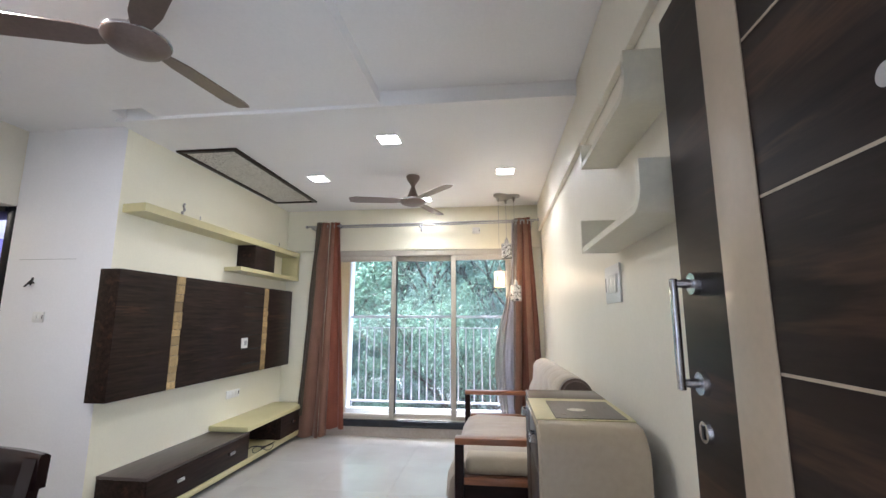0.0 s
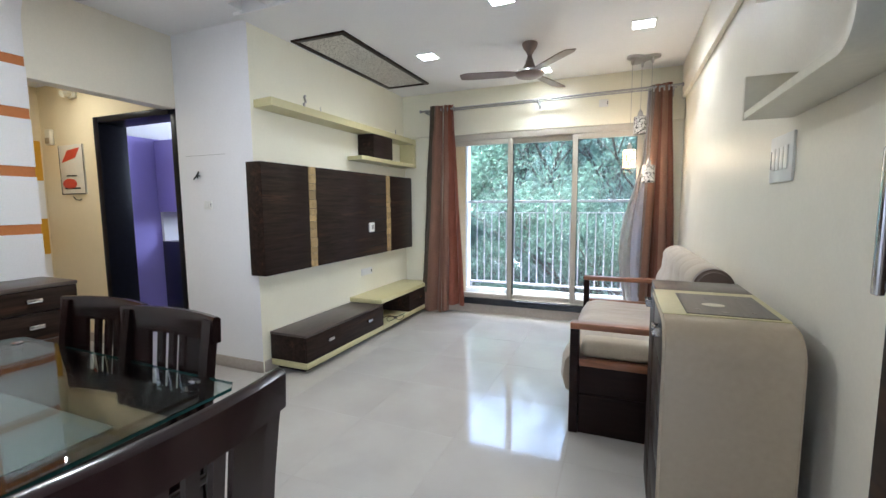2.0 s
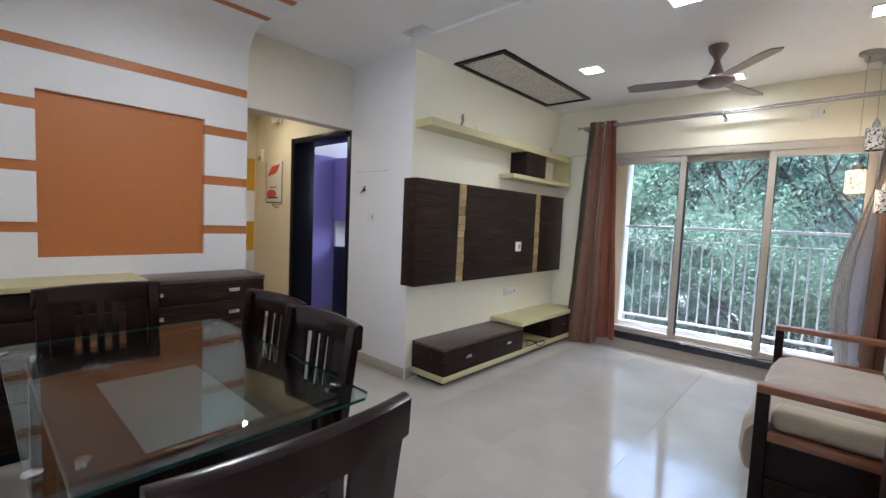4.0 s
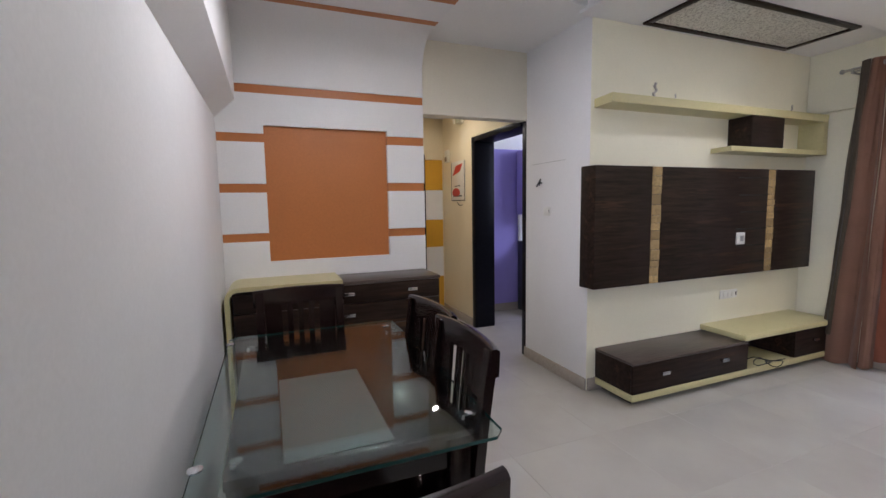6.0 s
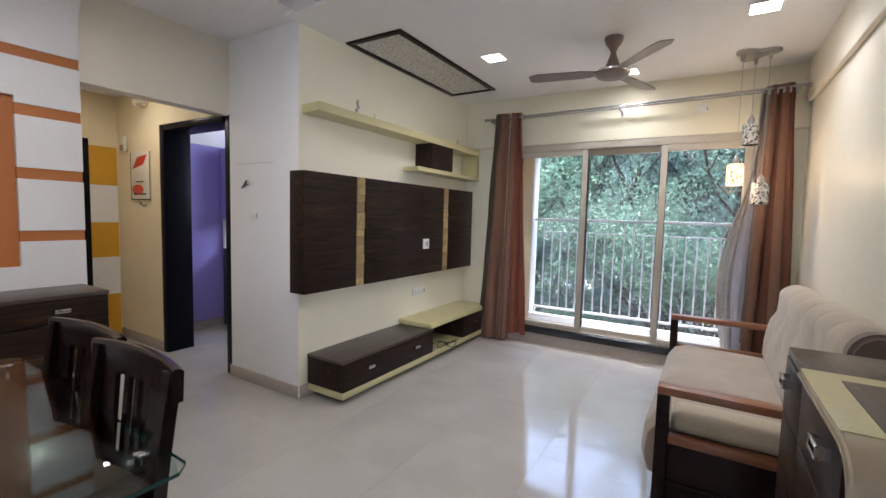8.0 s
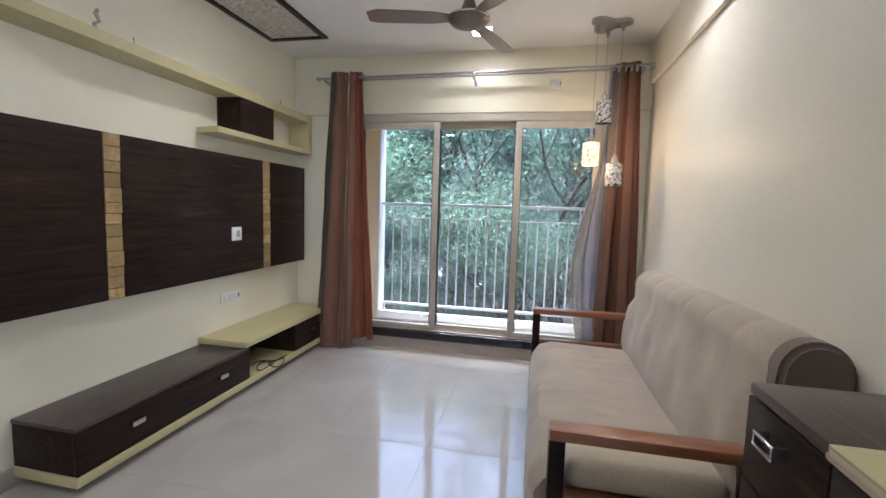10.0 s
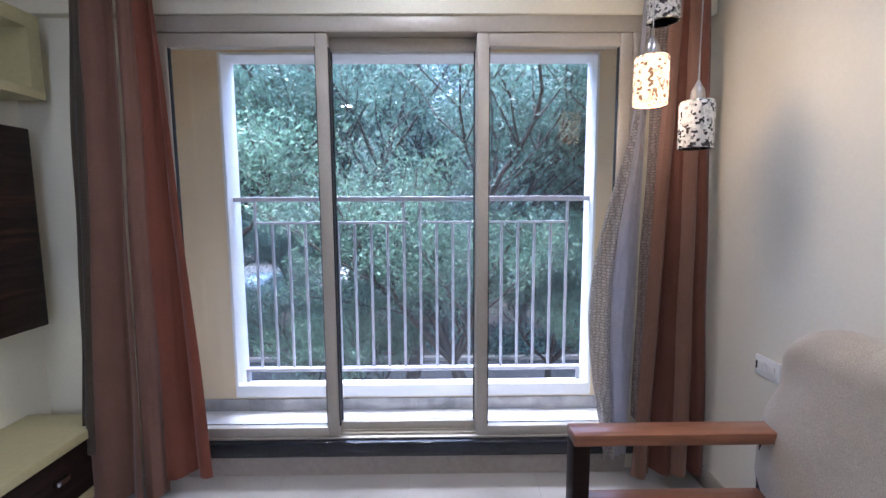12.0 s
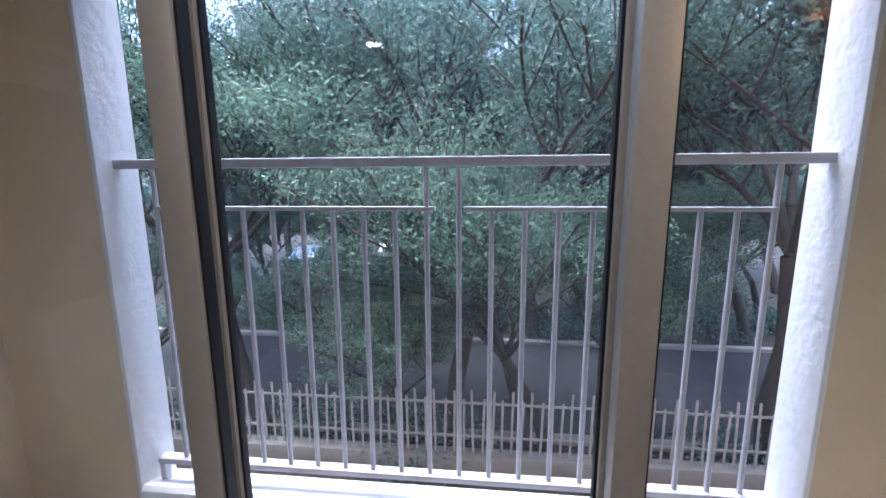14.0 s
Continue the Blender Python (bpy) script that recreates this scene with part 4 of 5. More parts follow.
# ---------- sofa ----------
def sofa():
    s = thing("sofa", (0.36, 3.35, 0), "beige suede sofa bed with teak arm frames", "sofa")
    y0, y1 = 2.505, 4.215
    for ya, yb, near, xf in ((y0, y0 + 0.075, True, -0.03), (y1 - 0.075, y1, False, -0.085)):
        arm = part("arm_rest", block(xf, ya, 0.607, 0.56, yb, 0.643, 0.006), TEAK, s, "polished teak arm rest")
        part("front_leg", block(xf, ya + 0.005, 0.0, xf + 0.05, yb - 0.005, 0.607, 0.005), DARKWOOD, s)
        part("back_leg", block(0.50, ya + 0.005, 0.0, 0.56, yb - 0.005, 0.607, 0.005), DARKWOOD, s)
        part("side_rail", block(xf + 0.05, ya + 0.012, 0.395, 0.50, yb - 0.012, 0.435, 0.005), TEAK, s, "teak side rail")
        part("side_panel", block(xf + 0.05, ya + 0.02, 0.0, 0.50, yb - 0.02, 0.395, 0.003), DARKWOOD, s, "dark wooden side panel")
        if near:
            part("side_moulding", block(xf + 0.05, ya + 0.010, 0.215, 0.50, ya + 0.02, 0.235, 0.003), DARKWOOD, s)
    part("base", block(0.06, y0 + 0.08, 0.05, 0.62, y1 - 0.08, 0.26, 0.01), DARKWOOD, s)
    # seat mattress with a rolled front edge
    out = [(0.60, 0.26), (0.05, 0.26), (-0.03, 0.20), (-0.075, 0.22), (-0.095, 0.29), (-0.085, 0.37), (-0.045, 0.43), (0.03, 0.455), (0.30, 0.45), (0.60, 0.44)]
    cush = extrude(out, "y", y0 + 0.085, y1 - 0.085)
    bmesh.ops.bisect_plane(cush, geom=cush.verts[:] + cush.edges[:] + cush.faces[:], plane_co=(0, 3.36, 0), plane_no=(0, 1, 0))
    for k in range(1, 34):
        bmesh.ops.bisect_plane(cush, geom=cush.verts[:] + cush.edges[:] + cush.faces[:], plane_co=(0, y0 + 0.085 + (y1 - y0 - 0.17) * k / 34, 0), plane_no=(0, 1, 0))
    for v in cush.verts:
        e = min(v.co.y - y0 - 0.085, y1 - 0.085 - v.co.y)
        drop = max(0.0, 1 - e / 0.10) ** 2
        if v.co.z > 0.3:
            v.co.z += -0.03 * drop + 0.012 * noise.noise((v.co.x * 4, v.co.y * 4, 1)) + 0.05 * max(0, 1 - (v.co.y - y0) / 0.6)
        v.co.x += (0.02 * drop + 0.008 * noise.noise((v.co.y * 5, v.co.z * 4, 2))) if v.co.x < 0.1 else 0
    part("seat_cushion", cush, SEATCLOTH, s, "beige suede seat mattress with creases")
    # end roll under the near arm
    part("end_roll", block(0.025, y0 + 0.03, 0.438, 0.49, y0 + 0.20, 0.535, 0.04, 4), SOFACREAM, s, "cream suede end roll")
    # back rest: rounded top, upright quilting channels
    arc = [(0.645 - 0.103 * math.cos(a), 0.845 + 0.103 * math.sin(a)) for a in (math.pi * i / 16 for i in range(17))]
    prof = [(0.745, 0.36), (0.50, 0.38), (0.482, 0.46), (0.484, 0.54), (0.492, 0.62), (0.505, 0.70), (0.522, 0.77)] + arc + [(0.748, 0.70), (0.747, 0.52)]
    back, rows, n = bmesh.new(), [], 150
    span = y1 - y0 - 0.02
    for i in range(n + 1):
        y = y0 + 0.03 + span * i / n
        u = i / n
        seam = abs(math.sin(math.pi * 7 * u)) ** 0.3 - 1
        sq = 1 - 0.13 * max(0, 1 - min(i, n - i) / 12.0) ** 2.5
        line = []
        for x, z in prof:
            top = max(0.0, min(1.0, (z - 0.70) / 0.16))
            dx = -0.006 * seam * top if x < 0.70 else 0.0
            for zt in (0.60, 0.78):
                for k in range(4):
                    yt = y0 + 0.26 + 0.40 * k + (0.20 if zt > 0.7 else 0.0)
                    d2 = ((y - yt) / 0.085) ** 2 + ((z - zt) / 0.075) ** 2
                    if x < 0.62:
                        dx += 0.020 * math.exp(-d2) + 0.004 * math.exp(-((z - zt) / 0.012) ** 2)
            dx += 0.006 * noise.noise((y * 5, z * 6, 4)) if x < 0.62 and z > 0.4 else 0
            line.append(back.verts.new((0.655 + (x - 0.655) * sq + dx, y, 0.6 + (z - 0.6) * sq + 0.032 * (1 - u) * top + (0.006 * seam * top if z > 0.9 else 0))))
        rows.append(line)
    k = len(prof)
    for p, q in zip(rows, rows[1:]):
        for i in range(k):
            back.faces.new((p[i], p[(i + 1) % k], q[(i + 1) % k], q[i]))
    back.faces.new(rows[0][::-1])
    back.faces.new(rows[-1])
    bmesh.ops.recalc_face_normals(back, faces=back.faces)
    part("back_rest", back, SOFACLOTH, s, "tufted beige suede back rest")
    # brown end face at the near end
    cap = [(0.745, 0.45), (0.515, 0.47), (0.525, 0.70), (0.545, 0.78)] + [(0.648 - 0.092 * math.cos(a), 0.878 + 0.098 * math.sin(a)) for a in (math.pi * i / 16 for i in range(17))]
    endcap = extrude(cap, "y", y0 - 0.005, y0 + 0.06)
    bmesh.ops.bevel(endcap, geom=[e for e in endcap.edges if all(v.co.y < y0 + 0.01 for v in e.verts)], offset=0.015, segments=3, affect="EDGES")
    part("end_bolster", endcap, SOFADARK, s, "dark brown suede end face")


sofa()

# ---------- rounded cabinet between the sofa and the entrance door ----------
def drawer_cabinet():
    c = thing("drawer_cabinet", (0.52, 1.81, 0), "dark wenge drawer cabinet with a beige wrap-over top", "cabinet")
    xf, xb, ya, ym, yb, zt = 0.350, 0.680, 1.43, 1.95, 2.205, 0.96
    part("plinth", block(xf + 0.03, ya + 0.03, 0, xb - 0.01, yb - 0.01, 0.05), BLACK, c)
    part("body", block(xf + 0.022, ya + 0.105, 0.05, xb - 0.01, yb, zt - 0.025, 0.003), LAM_Y, c)
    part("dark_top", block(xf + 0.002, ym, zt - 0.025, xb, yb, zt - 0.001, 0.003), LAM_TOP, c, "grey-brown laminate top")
    # wrap: end panel that bends over into the top
    r, t = 0.10, 0.024
    outer = [(ya, 0.0)] + [(ya + r - r * math.cos(a), zt - r + r * math.sin(a)) for a in (math.pi / 2 * i / 8 for i in range(9))] + [(ym, zt)]
    inner = [(ym, zt - t)] + [(ya + r - (r - t) * math.cos(a), zt - r + (r - t) * math.sin(a)) for a in (math.pi / 2 * i / 8 for i in reversed(range(9)))] + [(ya + t, 0.0)]
    wrap = extrude(outer + inner, "x", xf - 0.012, xb)
    bmesh.ops.bevel(wrap, geom=[e for e in wrap.edges if all(abs(v.co.x - xb) < 1e-4 for v in e.verts) or all(abs(v.co.x - xf + 0.012) < 1e-4 for v in e.verts)], offset=0.008, segments=3, affect="EDGES")
    w = part("wrap", wrap, BEIGE, c, "glossy beige wrap-over panel")
    part("top_frame", block(xf - 0.006, 1.545, zt + 0.0005, xb - 0.005, ym - 0.002, zt + 0.003, 0.001), LIME, c, "pale olive top border")
    inl = part("top_inlay", block(0.412, 1.56, zt + 0.0035, 0.652, 1.88, zt + 0.0055), LAM_TOP, c, "grey-brown inlay under a printed emblem")
    em = lathe([(0.001, zt + 0.0056), (0.034, zt + 0.0056), (0.034, zt + 0.0064), (0.001, zt + 0.0064)], 0, 0, 20)
    em.transform(Matrix.Translation((0.505, 1.70, 0)) @ Matrix.Diagonal((1.0, 0.75, 1, 1)))
    part("emblem", em, PAPER, inl, "worn white oval emblem")
    for fx, fy, fr in ((0.43, 1.83, 0.010), (0.50, 1.80, 0.008), (0.60, 1.84, 0.012), (0.62, 1.75, 0.009), (0.45, 1.62, 0.011), (0.52, 1.60, 0.014), (0.60, 1.62, 0.009)):
        spot = lathe([(0.001, zt + 0.0056), (fr * 0.8, zt + 0.0056), (fr * 0.8, zt + 0.0061), (0.001, zt + 0.0061)], fx, fy, 9)
        part("printed_flower", spot, FADED, inl, "faded pale printed flower")
    n = 5
    for col, (a, b) in enumerate(((ya + 0.105, 1.945), (1.949, yb - 0.002))):
        for i in range(n):
            z0, z1 = 0.055 + (0.88 * i) / n, 0.055 + 0.88 * (i + 1) / n - 0.004
            d = part("drawer", block(xf, a, z0, xf + 0.022, b, z1, 0.002), LAM_Y, c)
            if i == n - 1:
                k = (1.645, 2.085)[col]
                z0 += 0.055
                zc = (z0 + z1) / 2
                h = block(xf - 0.026, k - 0.034, zc - 0.006, xf, k - 0.028, zc + 0.022)
                cuboid(h, xf - 0.026, k + 0.028, zc - 0.006, xf, k + 0.034, zc + 0.022)
                cuboid(h, xf - 0.028, k - 0.034, zc + 0.016, xf - 0.018, k + 0.034, zc + 0.023, 0.002)
                cuboid(h, xf - 0.028, k - 0.034, zc - 0.007, xf - 0.018, k + 0.034, zc, 0.002)
                part("handle", h, CHROME, d, "square chrome handle")


drawer_cabinet()


def j_shelf(y_far, y_near, z, h_far, h_near):
    """Wall shelf: short upright at the far end, board, and a rounded turn up at the near end."""
    s = thing("wall_shelf", (XR, (y_far + y_near) / 2, z), "ivory laminate wall shelf with an upturned rounded end", "shelf", "ivory wall shelves")
    t, r = 0.024, 0.07
    outer = [(y_far - t, z)] + [(y_near + r - r * math.sin(a), z + r - r * math.cos(a)) for a in (math.pi / 2 * i / 8 for i in range(9))] + [(y_near, z + h_near)]
    inner = [(y_near + t, z + h_near)] + [(y_near + r - (r - t) * math.sin(a), z + r - (r - t) * math.cos(a)) for a in (math.pi / 2 * i / 8 for i in reversed(range(9)))] + [(y_far - t, z + t)]
    part("board", extrude(outer + inner, "x", 0.60, XR - 0.001), JSHELF, s)
    part("end_upright", block(0.598, y_far - t, z - 0.0005, XR - 0.001, y_far, z + h_far, 0.002), JSHELF, s)


j_shelf(1.925, 1.125, 1.592, 0.145, 0.14)
j_shelf(1.845, 1.19, 1.955, 0.105, 0.14)

# ---------- entrance door ----------
def entrance_door():
    d = thing("door_1", (0.67, 0.15, 0), "open dark wenge entrance door with a beige strip and chrome handle", "door", "", "structure")
    x0, x1 = 0.656, 0.693
    part("leaf", block(x0, 0.155, 0.012, x1, 1.06, 2.08, 0.002), LAM_DOOR, d)
    part("strip", block(x0 - 0.0035, 0.722, 0.013, x0 - 0.0002, 0.857, 2.079, 0.001), STRIPE, d, "beige laminate strip")
    for k in range(8):
        z = 0.06 + 0.2885 * k
        if z < 2.05:
            part("inlay_line", block(x0 - 0.0015, 0.157, z, x0 - 0.0002, 0.720, z + 0.005), STRIPE, d, "champagne metal inlay line")
    h = block(x0 - 0.054, 0.976, 1.150, x0 - 0.040, 0.994, 1.392, 0.003)
    part("handle", h, CHROME, d, "chrome pull handle")
    for z in (1.165, 1.38):
        part("rosette", rod((x0 - 0.012, 0.982, z), (x0, 0.982, z), 0.024, 0.026, 24), CHROME, d)
        part("stalk", rod((x0 - 0.041, 0.984, z), (x0 - 0.012, 0.982, z), 0.009, 0.011, 14), CHROME, d)
    k = rod((x0 - 0.010, 0.987, 1.064), (x0, 0.987, 1.064), 0.022, 0.024, 24)
    lock = part("lock", k, CHROME, d)
    part("keyhole", block(x0 - 0.012, 0.982, 1.05, x0 - 0.0101, 0.992, 1.078), BLACKPL, lock)
    part("peephole", rod((x0 - 0.006, 0.462, 1.574), (x0, 0.462, 1.574), 0.015, 0.017, 20), CHROME, d)
    fr = block(-0.279, 0.0, 0, -0.24, YD - 0.002, 2.12)
    part("frame", cuboid(fr, -0.24, 0.0, 2.085, 0.70, YD - 0.002, 2.119), LAM_DOOR, d)
    for z in (0.3, 1.0, 1.75):
        part("hinge", rod((0.708, 0.15, z), (0.708, 0.15, z + 0.09), 0.007, None, 10), STEEL, d)


entrance_door()

# ---------- dining ----------
def dining_table():
    t = thing("dining_table", (-1.48, 0.63, 0), "dark mahogany dining table under a clear glass top", "table")
    g = extrude([(-2.115 + 0.03, 0.235), (-0.85 - 0.03, 0.235), (-0.85, 0.265), (-0.85, 0.97), (-0.88, 1.0), (-2.085, 1.02), (-2.115, 0.99), (-2.115, 0.265)], "z", 0.750, 0.762)
    gl = part("glass_top", g, TABLEGLASS, t, "clear green-edged glass top")
    e = bmesh.new()
    ring = [(-2.085, 0.2345), (-0.88, 0.2345), (-0.8495, 0.265), (-0.8495, 0.97), (-0.88, 1.0005), (-2.085, 1.0205), (-2.1155, 0.99), (-2.1155, 0.265)]
    lo, hi = [e.verts.new((*p, 0.7515)) for p in ring], [e.verts.new((*p, 0.7605)) for p in ring]
    for i in range(8):
        e.faces.new((lo[i], lo[(i + 1) % 8], hi[(i + 1) % 8], hi[i]))
    part("glass_edge", e, GLASSEDGE, gl, "green polished glass edge")
    x0, x1, y0, y1 = -1.99, -0.985, 0.30, 0.965
    part("table_board", block(x0, y0, 0.695, x1, y1, 0.725, 0.004), MAHOGANY, t)
    part("inlay", block(-1.57, 0.44, 0.7255, -1.0, 0.73, 0.7285, 0.001), INLAY, t, "pale grey inlay board")
    ap = block(x0 + 0.03, y0 + 0.02, 0.60, x1 - 0.03, y0 + 0.045, 0.695)
    cuboid(ap, x0 + 0.03, y1 - 0.045, 0.60, x1 - 0.03, y1 - 0.02, 0.695)
    cuboid(ap, x0 + 0.02, y0 + 0.045, 0.60, x0 + 0.045, y1 - 0.045, 0.695)
    cuboid(ap, x1 - 0.045, y0 + 0.045, 0.60, x1 - 0.02, y1 - 0.045, 0.695)
    part("apron", ap, MAHOGANY, t)
    for x in (x0 + 0.005, x1 - 0.075):
        for y in (y0 + 0.005, y1 - 0.075):
            part("leg", block(x, y, 0, x + 0.07, y + 0.07, 0.695, 0.006), MAHOGANY, t)
    for x in (-2.0, -0.995):
        for y in (0.245, 0.96):
            yy = min(max(y, y0 + 0.03), y1 - 0.02)
            part("stand_off", rod((x + (0.03 if x < -1.5 else -0.03), yy, 0.725), (x + (0.03 if x < -1.5 else -0.03), yy, 0.7495), 0.016, None, 16), CHROME, t)
            part("screw_cap", lathe([(0.018, 0.7622), (0.018, 0.766), (0.012, 0.768), (0.002, 0.7685)], x, y, 18), CHROME, t, "chrome screw cap")


def dining_chair():
    """A chair at the origin that faces -y, with its back at y = 0."""
    c = thing("dining_chair", (0, 0, 0), "polished dark mahogany dining chair with a slatted back", "chair", "dining chairs")
    w = 0.20
    for s in (-1, 1):
        p = bmesh.new()
        prev = None
        for i in range(9):
            z = 0.94 * i / 8
            yy = -0.03 + 0.06 * (max(0, z - 0.44) / 0.5) ** 1.5 + 0.03 * (max(0, 0.44 - z) / 0.44)
            ring = [p.verts.new((s * w + dx, yy + dy, z)) for dx, dy in ((-0.019, -0.016), (0.019, -0.016), (0.019, 0.016), (-0.019, 0.016))]
            if prev:
                for k in range(4):
                    p.faces.new((prev[k], prev[(k + 1) % 4], ring[(k + 1) % 4], ring[k]))
            else:
                p.faces.new(ring[::-1])
            prev = ring
        p.faces.new(prev)
        bmesh.ops.recalc_face_normals(p, faces=p.faces)
        part("back_post", p, MAHOGANY, c)
        part("front_leg", block(s * w - 0.02, -0.43, 0, s * w + 0.02, -0.39, 0.42, 0.004), MAHOGANY, c)
        part("side_stretcher", block(s * w - 0.012, -0.39, 0.18, s * w + 0.012, -0.01, 0.21, 0.003), MAHOGANY, c)
        part("side_rail", block(s * w - 0.014, -0.39, 0.36, s * w + 0.014, -0.03, 0.42, 0.003), MAHOGANY, c)

    def rail(z0, z1, bow, crown, wide, th):
        r, rows = bmesh.new(), []
        for i in range(17):
            u = -1 + 2 * i / 16
            x = u * wide
            yb = -0.03 + 0.06 * (max(0, (z0 + z1) / 2 - 0.44) / 0.5) ** 1.5 + bow * (1 - u * u)
            top = z1 + crown * (1 - u * u)
            rows.append([r.verts.new(q) for q in ((x, yb - th, z0), (x, yb + th, z0), (x, yb + th + 0.004, top - 0.008), (x, yb + th * 0.5, top), (x, yb - th * 0.5, top), (x, yb - th + 0.002, top - 0.008))])
        for a, b in zip(rows, rows[1:]):
            for k in range(6):
                r.faces.new((a[k], a[(k + 1) % 6], b[(k + 1) % 6], b[k]))
        r.faces.new(rows[0][::-1])
        r.faces.new(rows[-1])
        bmesh.ops.recalc_face_normals(r, faces=r.faces)
        return r
    part("crest_rail", rail(0.865, 0.95, 0.03, 0.004, 0.23, 0.014), MAHOGANY, c)
    part("lower_rail", rail(0.52, 0.57, 0.02, 0.0, 0.19, 0.011), MAHOGANY, c)
    for xs, wd in ((-0.137, 0.041), (-0.055, 0.0135), (0.0, 0.0135), (0.055, 0.0135), (0.137, 0.041)):
        u = xs / 0.2
        b = bmesh.new()
        ya, yb2 = -0.012 + 0.02 * (1 - u * u), 0.012 + 0.03 * (1 - u * u)
        lo = [b.verts.new((xs * 0.94 + dx * 0.94, ya + dy, 0.56)) for dx, dy in ((-wd, -0.007), (wd, -0.007), (wd, 0.007), (-wd, 0.007))]
        hi = [b.verts.new((xs + dx, yb2 + dy, 0.872)) for dx, dy in ((-wd, -0.007), (wd, -0.007), (wd, 0.007), (-wd, 0.007))]
        for k in range(4):
            b.faces.new((lo[k], lo[(k + 1) % 4], hi[(k + 1) % 4], hi[k]))
        b.faces.new(lo[::-1])
        b.faces.new(hi)
        bmesh.ops.recalc_face_normals(b, faces=b.faces)
        part("slat", b, MAHOGANY, c)
    part("seat", block(-0.225, -0.45, 0.42, 0.225, -0.03, 0.462, 0.014, 3), MAHOGANY, c)
    part("front_rail", block(-0.18, -0.42, 0.36, 0.18, -0.395, 0.42, 0.003), MAHOGANY, c)
    return c


dining_table()
chair = dining_chair()
chair.matrix_basis = pose(-1.20, 1.005, 0)
copy_thing(chair, pose(-1.605, 1.035, 0, 0, 0, 3))
copy_thing(chair, pose(-0.49, 0.54, 0, 0, 0, -90))
copy_thing(chair, pose(-2.24, 0.57, 0, 0, 0, 92))


def sideboard():
    s = thing("sideboard", (-2.92, 0.86, 0), "dark wenge sideboard with a pale olive rounded frame", "sideboard")
    xf, xb, y0, ym, y1, zt = -2.75, XO + 0.001, 0.16, 0.865, 1.555, 0.875
    part("plinth", block(xb, y0 + 0.04, 0, xf - 0.04, y1 - 0.03, 0.06), BLACK, s)
    part("body", block(xb, y0 + 0.04, 0.06, xf - 0.02, y1, zt - 0.022, 0.003), LAM_Y, s)
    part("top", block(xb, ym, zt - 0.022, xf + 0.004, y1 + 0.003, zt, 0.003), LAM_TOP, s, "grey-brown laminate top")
    r, t = 0.08, 0.028
    z2 = zt + 0.018
    outer = [(y0, 0.0)] + [(y0 + r - r * math.cos(a), z2 - r + r * math.sin(a)) for a in (math.pi / 2 * i / 8 for i in range(9))] + [(ym, z2)]
    inner = [(ym, z2 - t)] + [(y0 + r - (r - t) * math.cos(a), z2 - r + (r - t) * math.sin(a)) for a in (math.pi / 2 * i / 8 for i in reversed(range(9)))] + [(y0 + t, 0.0)]
    part("wrap_frame", extrude(outer + inner, "x", xb, xf + 0.014), LIME, s, "pale olive rounded frame")
    rows = ((0.725, 0.85), (0.565, 0.72), (0.315, 0.56), (0.065, 0.31))
    for z0, z1 in rows:
        for a, b, ks in ((y0 + 0.045, ym - 0.002, ()), (ym + 0.002, y1 - 0.002, (0.905, 1.345))):
            d = part("drawer", block(xf - 0.02, a, z0, xf, b, z1, 0.002), LAM_Y, s)
            for k in ks:
                zz = (z0 + z1) / 2 + 0.005
                h = block(xf, k - 0.035, zz - 0.008, xf + 0.02, k - 0.029, zz + 0.008)
                cuboid(h, xf, k + 0.029, zz - 0.008, xf + 0.02, k + 0.035, zz + 0.008)
                cuboid(h, xf + 0.015, k - 0.035, zz - 0.011, xf + 0.022, k + 0.035, zz + 0.011, 0.002)
                part("handle", h, CHROME, d, "square chrome handle")


sideboard()

# ---------- passage and bedroom ----------
def bedroom_door():
    d = thing("door_2", (-3.67, YP + 0.1, 0), "black polished frame of the open bedroom doorway", "door frame", "", "structure")
    part("jamb", block(-4.19, YP - 0.015, 0, -4.115, YP + 0.225, 2.098, 0.004), BLACK, d)
    part("jamb", block(-3.20, YP + 0.002, 0, -3.132, YP + 0.225, 2.098, 0.004), BLACK, d)
    part("head", block(-4.115, YP - 0.015, 2.045, -3.20, YP + 0.225, 2.098, 0.004), BLACK, d)


bedroom_door()


def passage_door():
    d = thing("door_3", (-5.05, 2.3, 0), "mustard and white banded door in a black frame", "door", "", "structure")
    part("frame", cuboid(block(-5.049, 2.20, 0, -5.02, 2.275, 2.0, 0.003), -5.049, 1.60, 1.94, -5.02, 2.20, 2.0, 0.003), BLACK, d)
    bands = ((0.0, 0.46, MUSTARD), (0.46, 0.84, WHITE), (0.84, 1.19, MUSTARD), (1.19, 1.56, WHITE), (1.56, 1.94, MUSTARD))
    for z0, z1, m in bands:
        part("band", block(-5.049, 2.276, z0 + 0.001, -5.035, YP - 0.02, z1), m, d)
    for z0, z1, m in bands:
        part("panel", block(-5.049, 1.60, z0 + 0.001, -5.04, 2.199, min(z1, 1.939)), m, d)


passage_door()


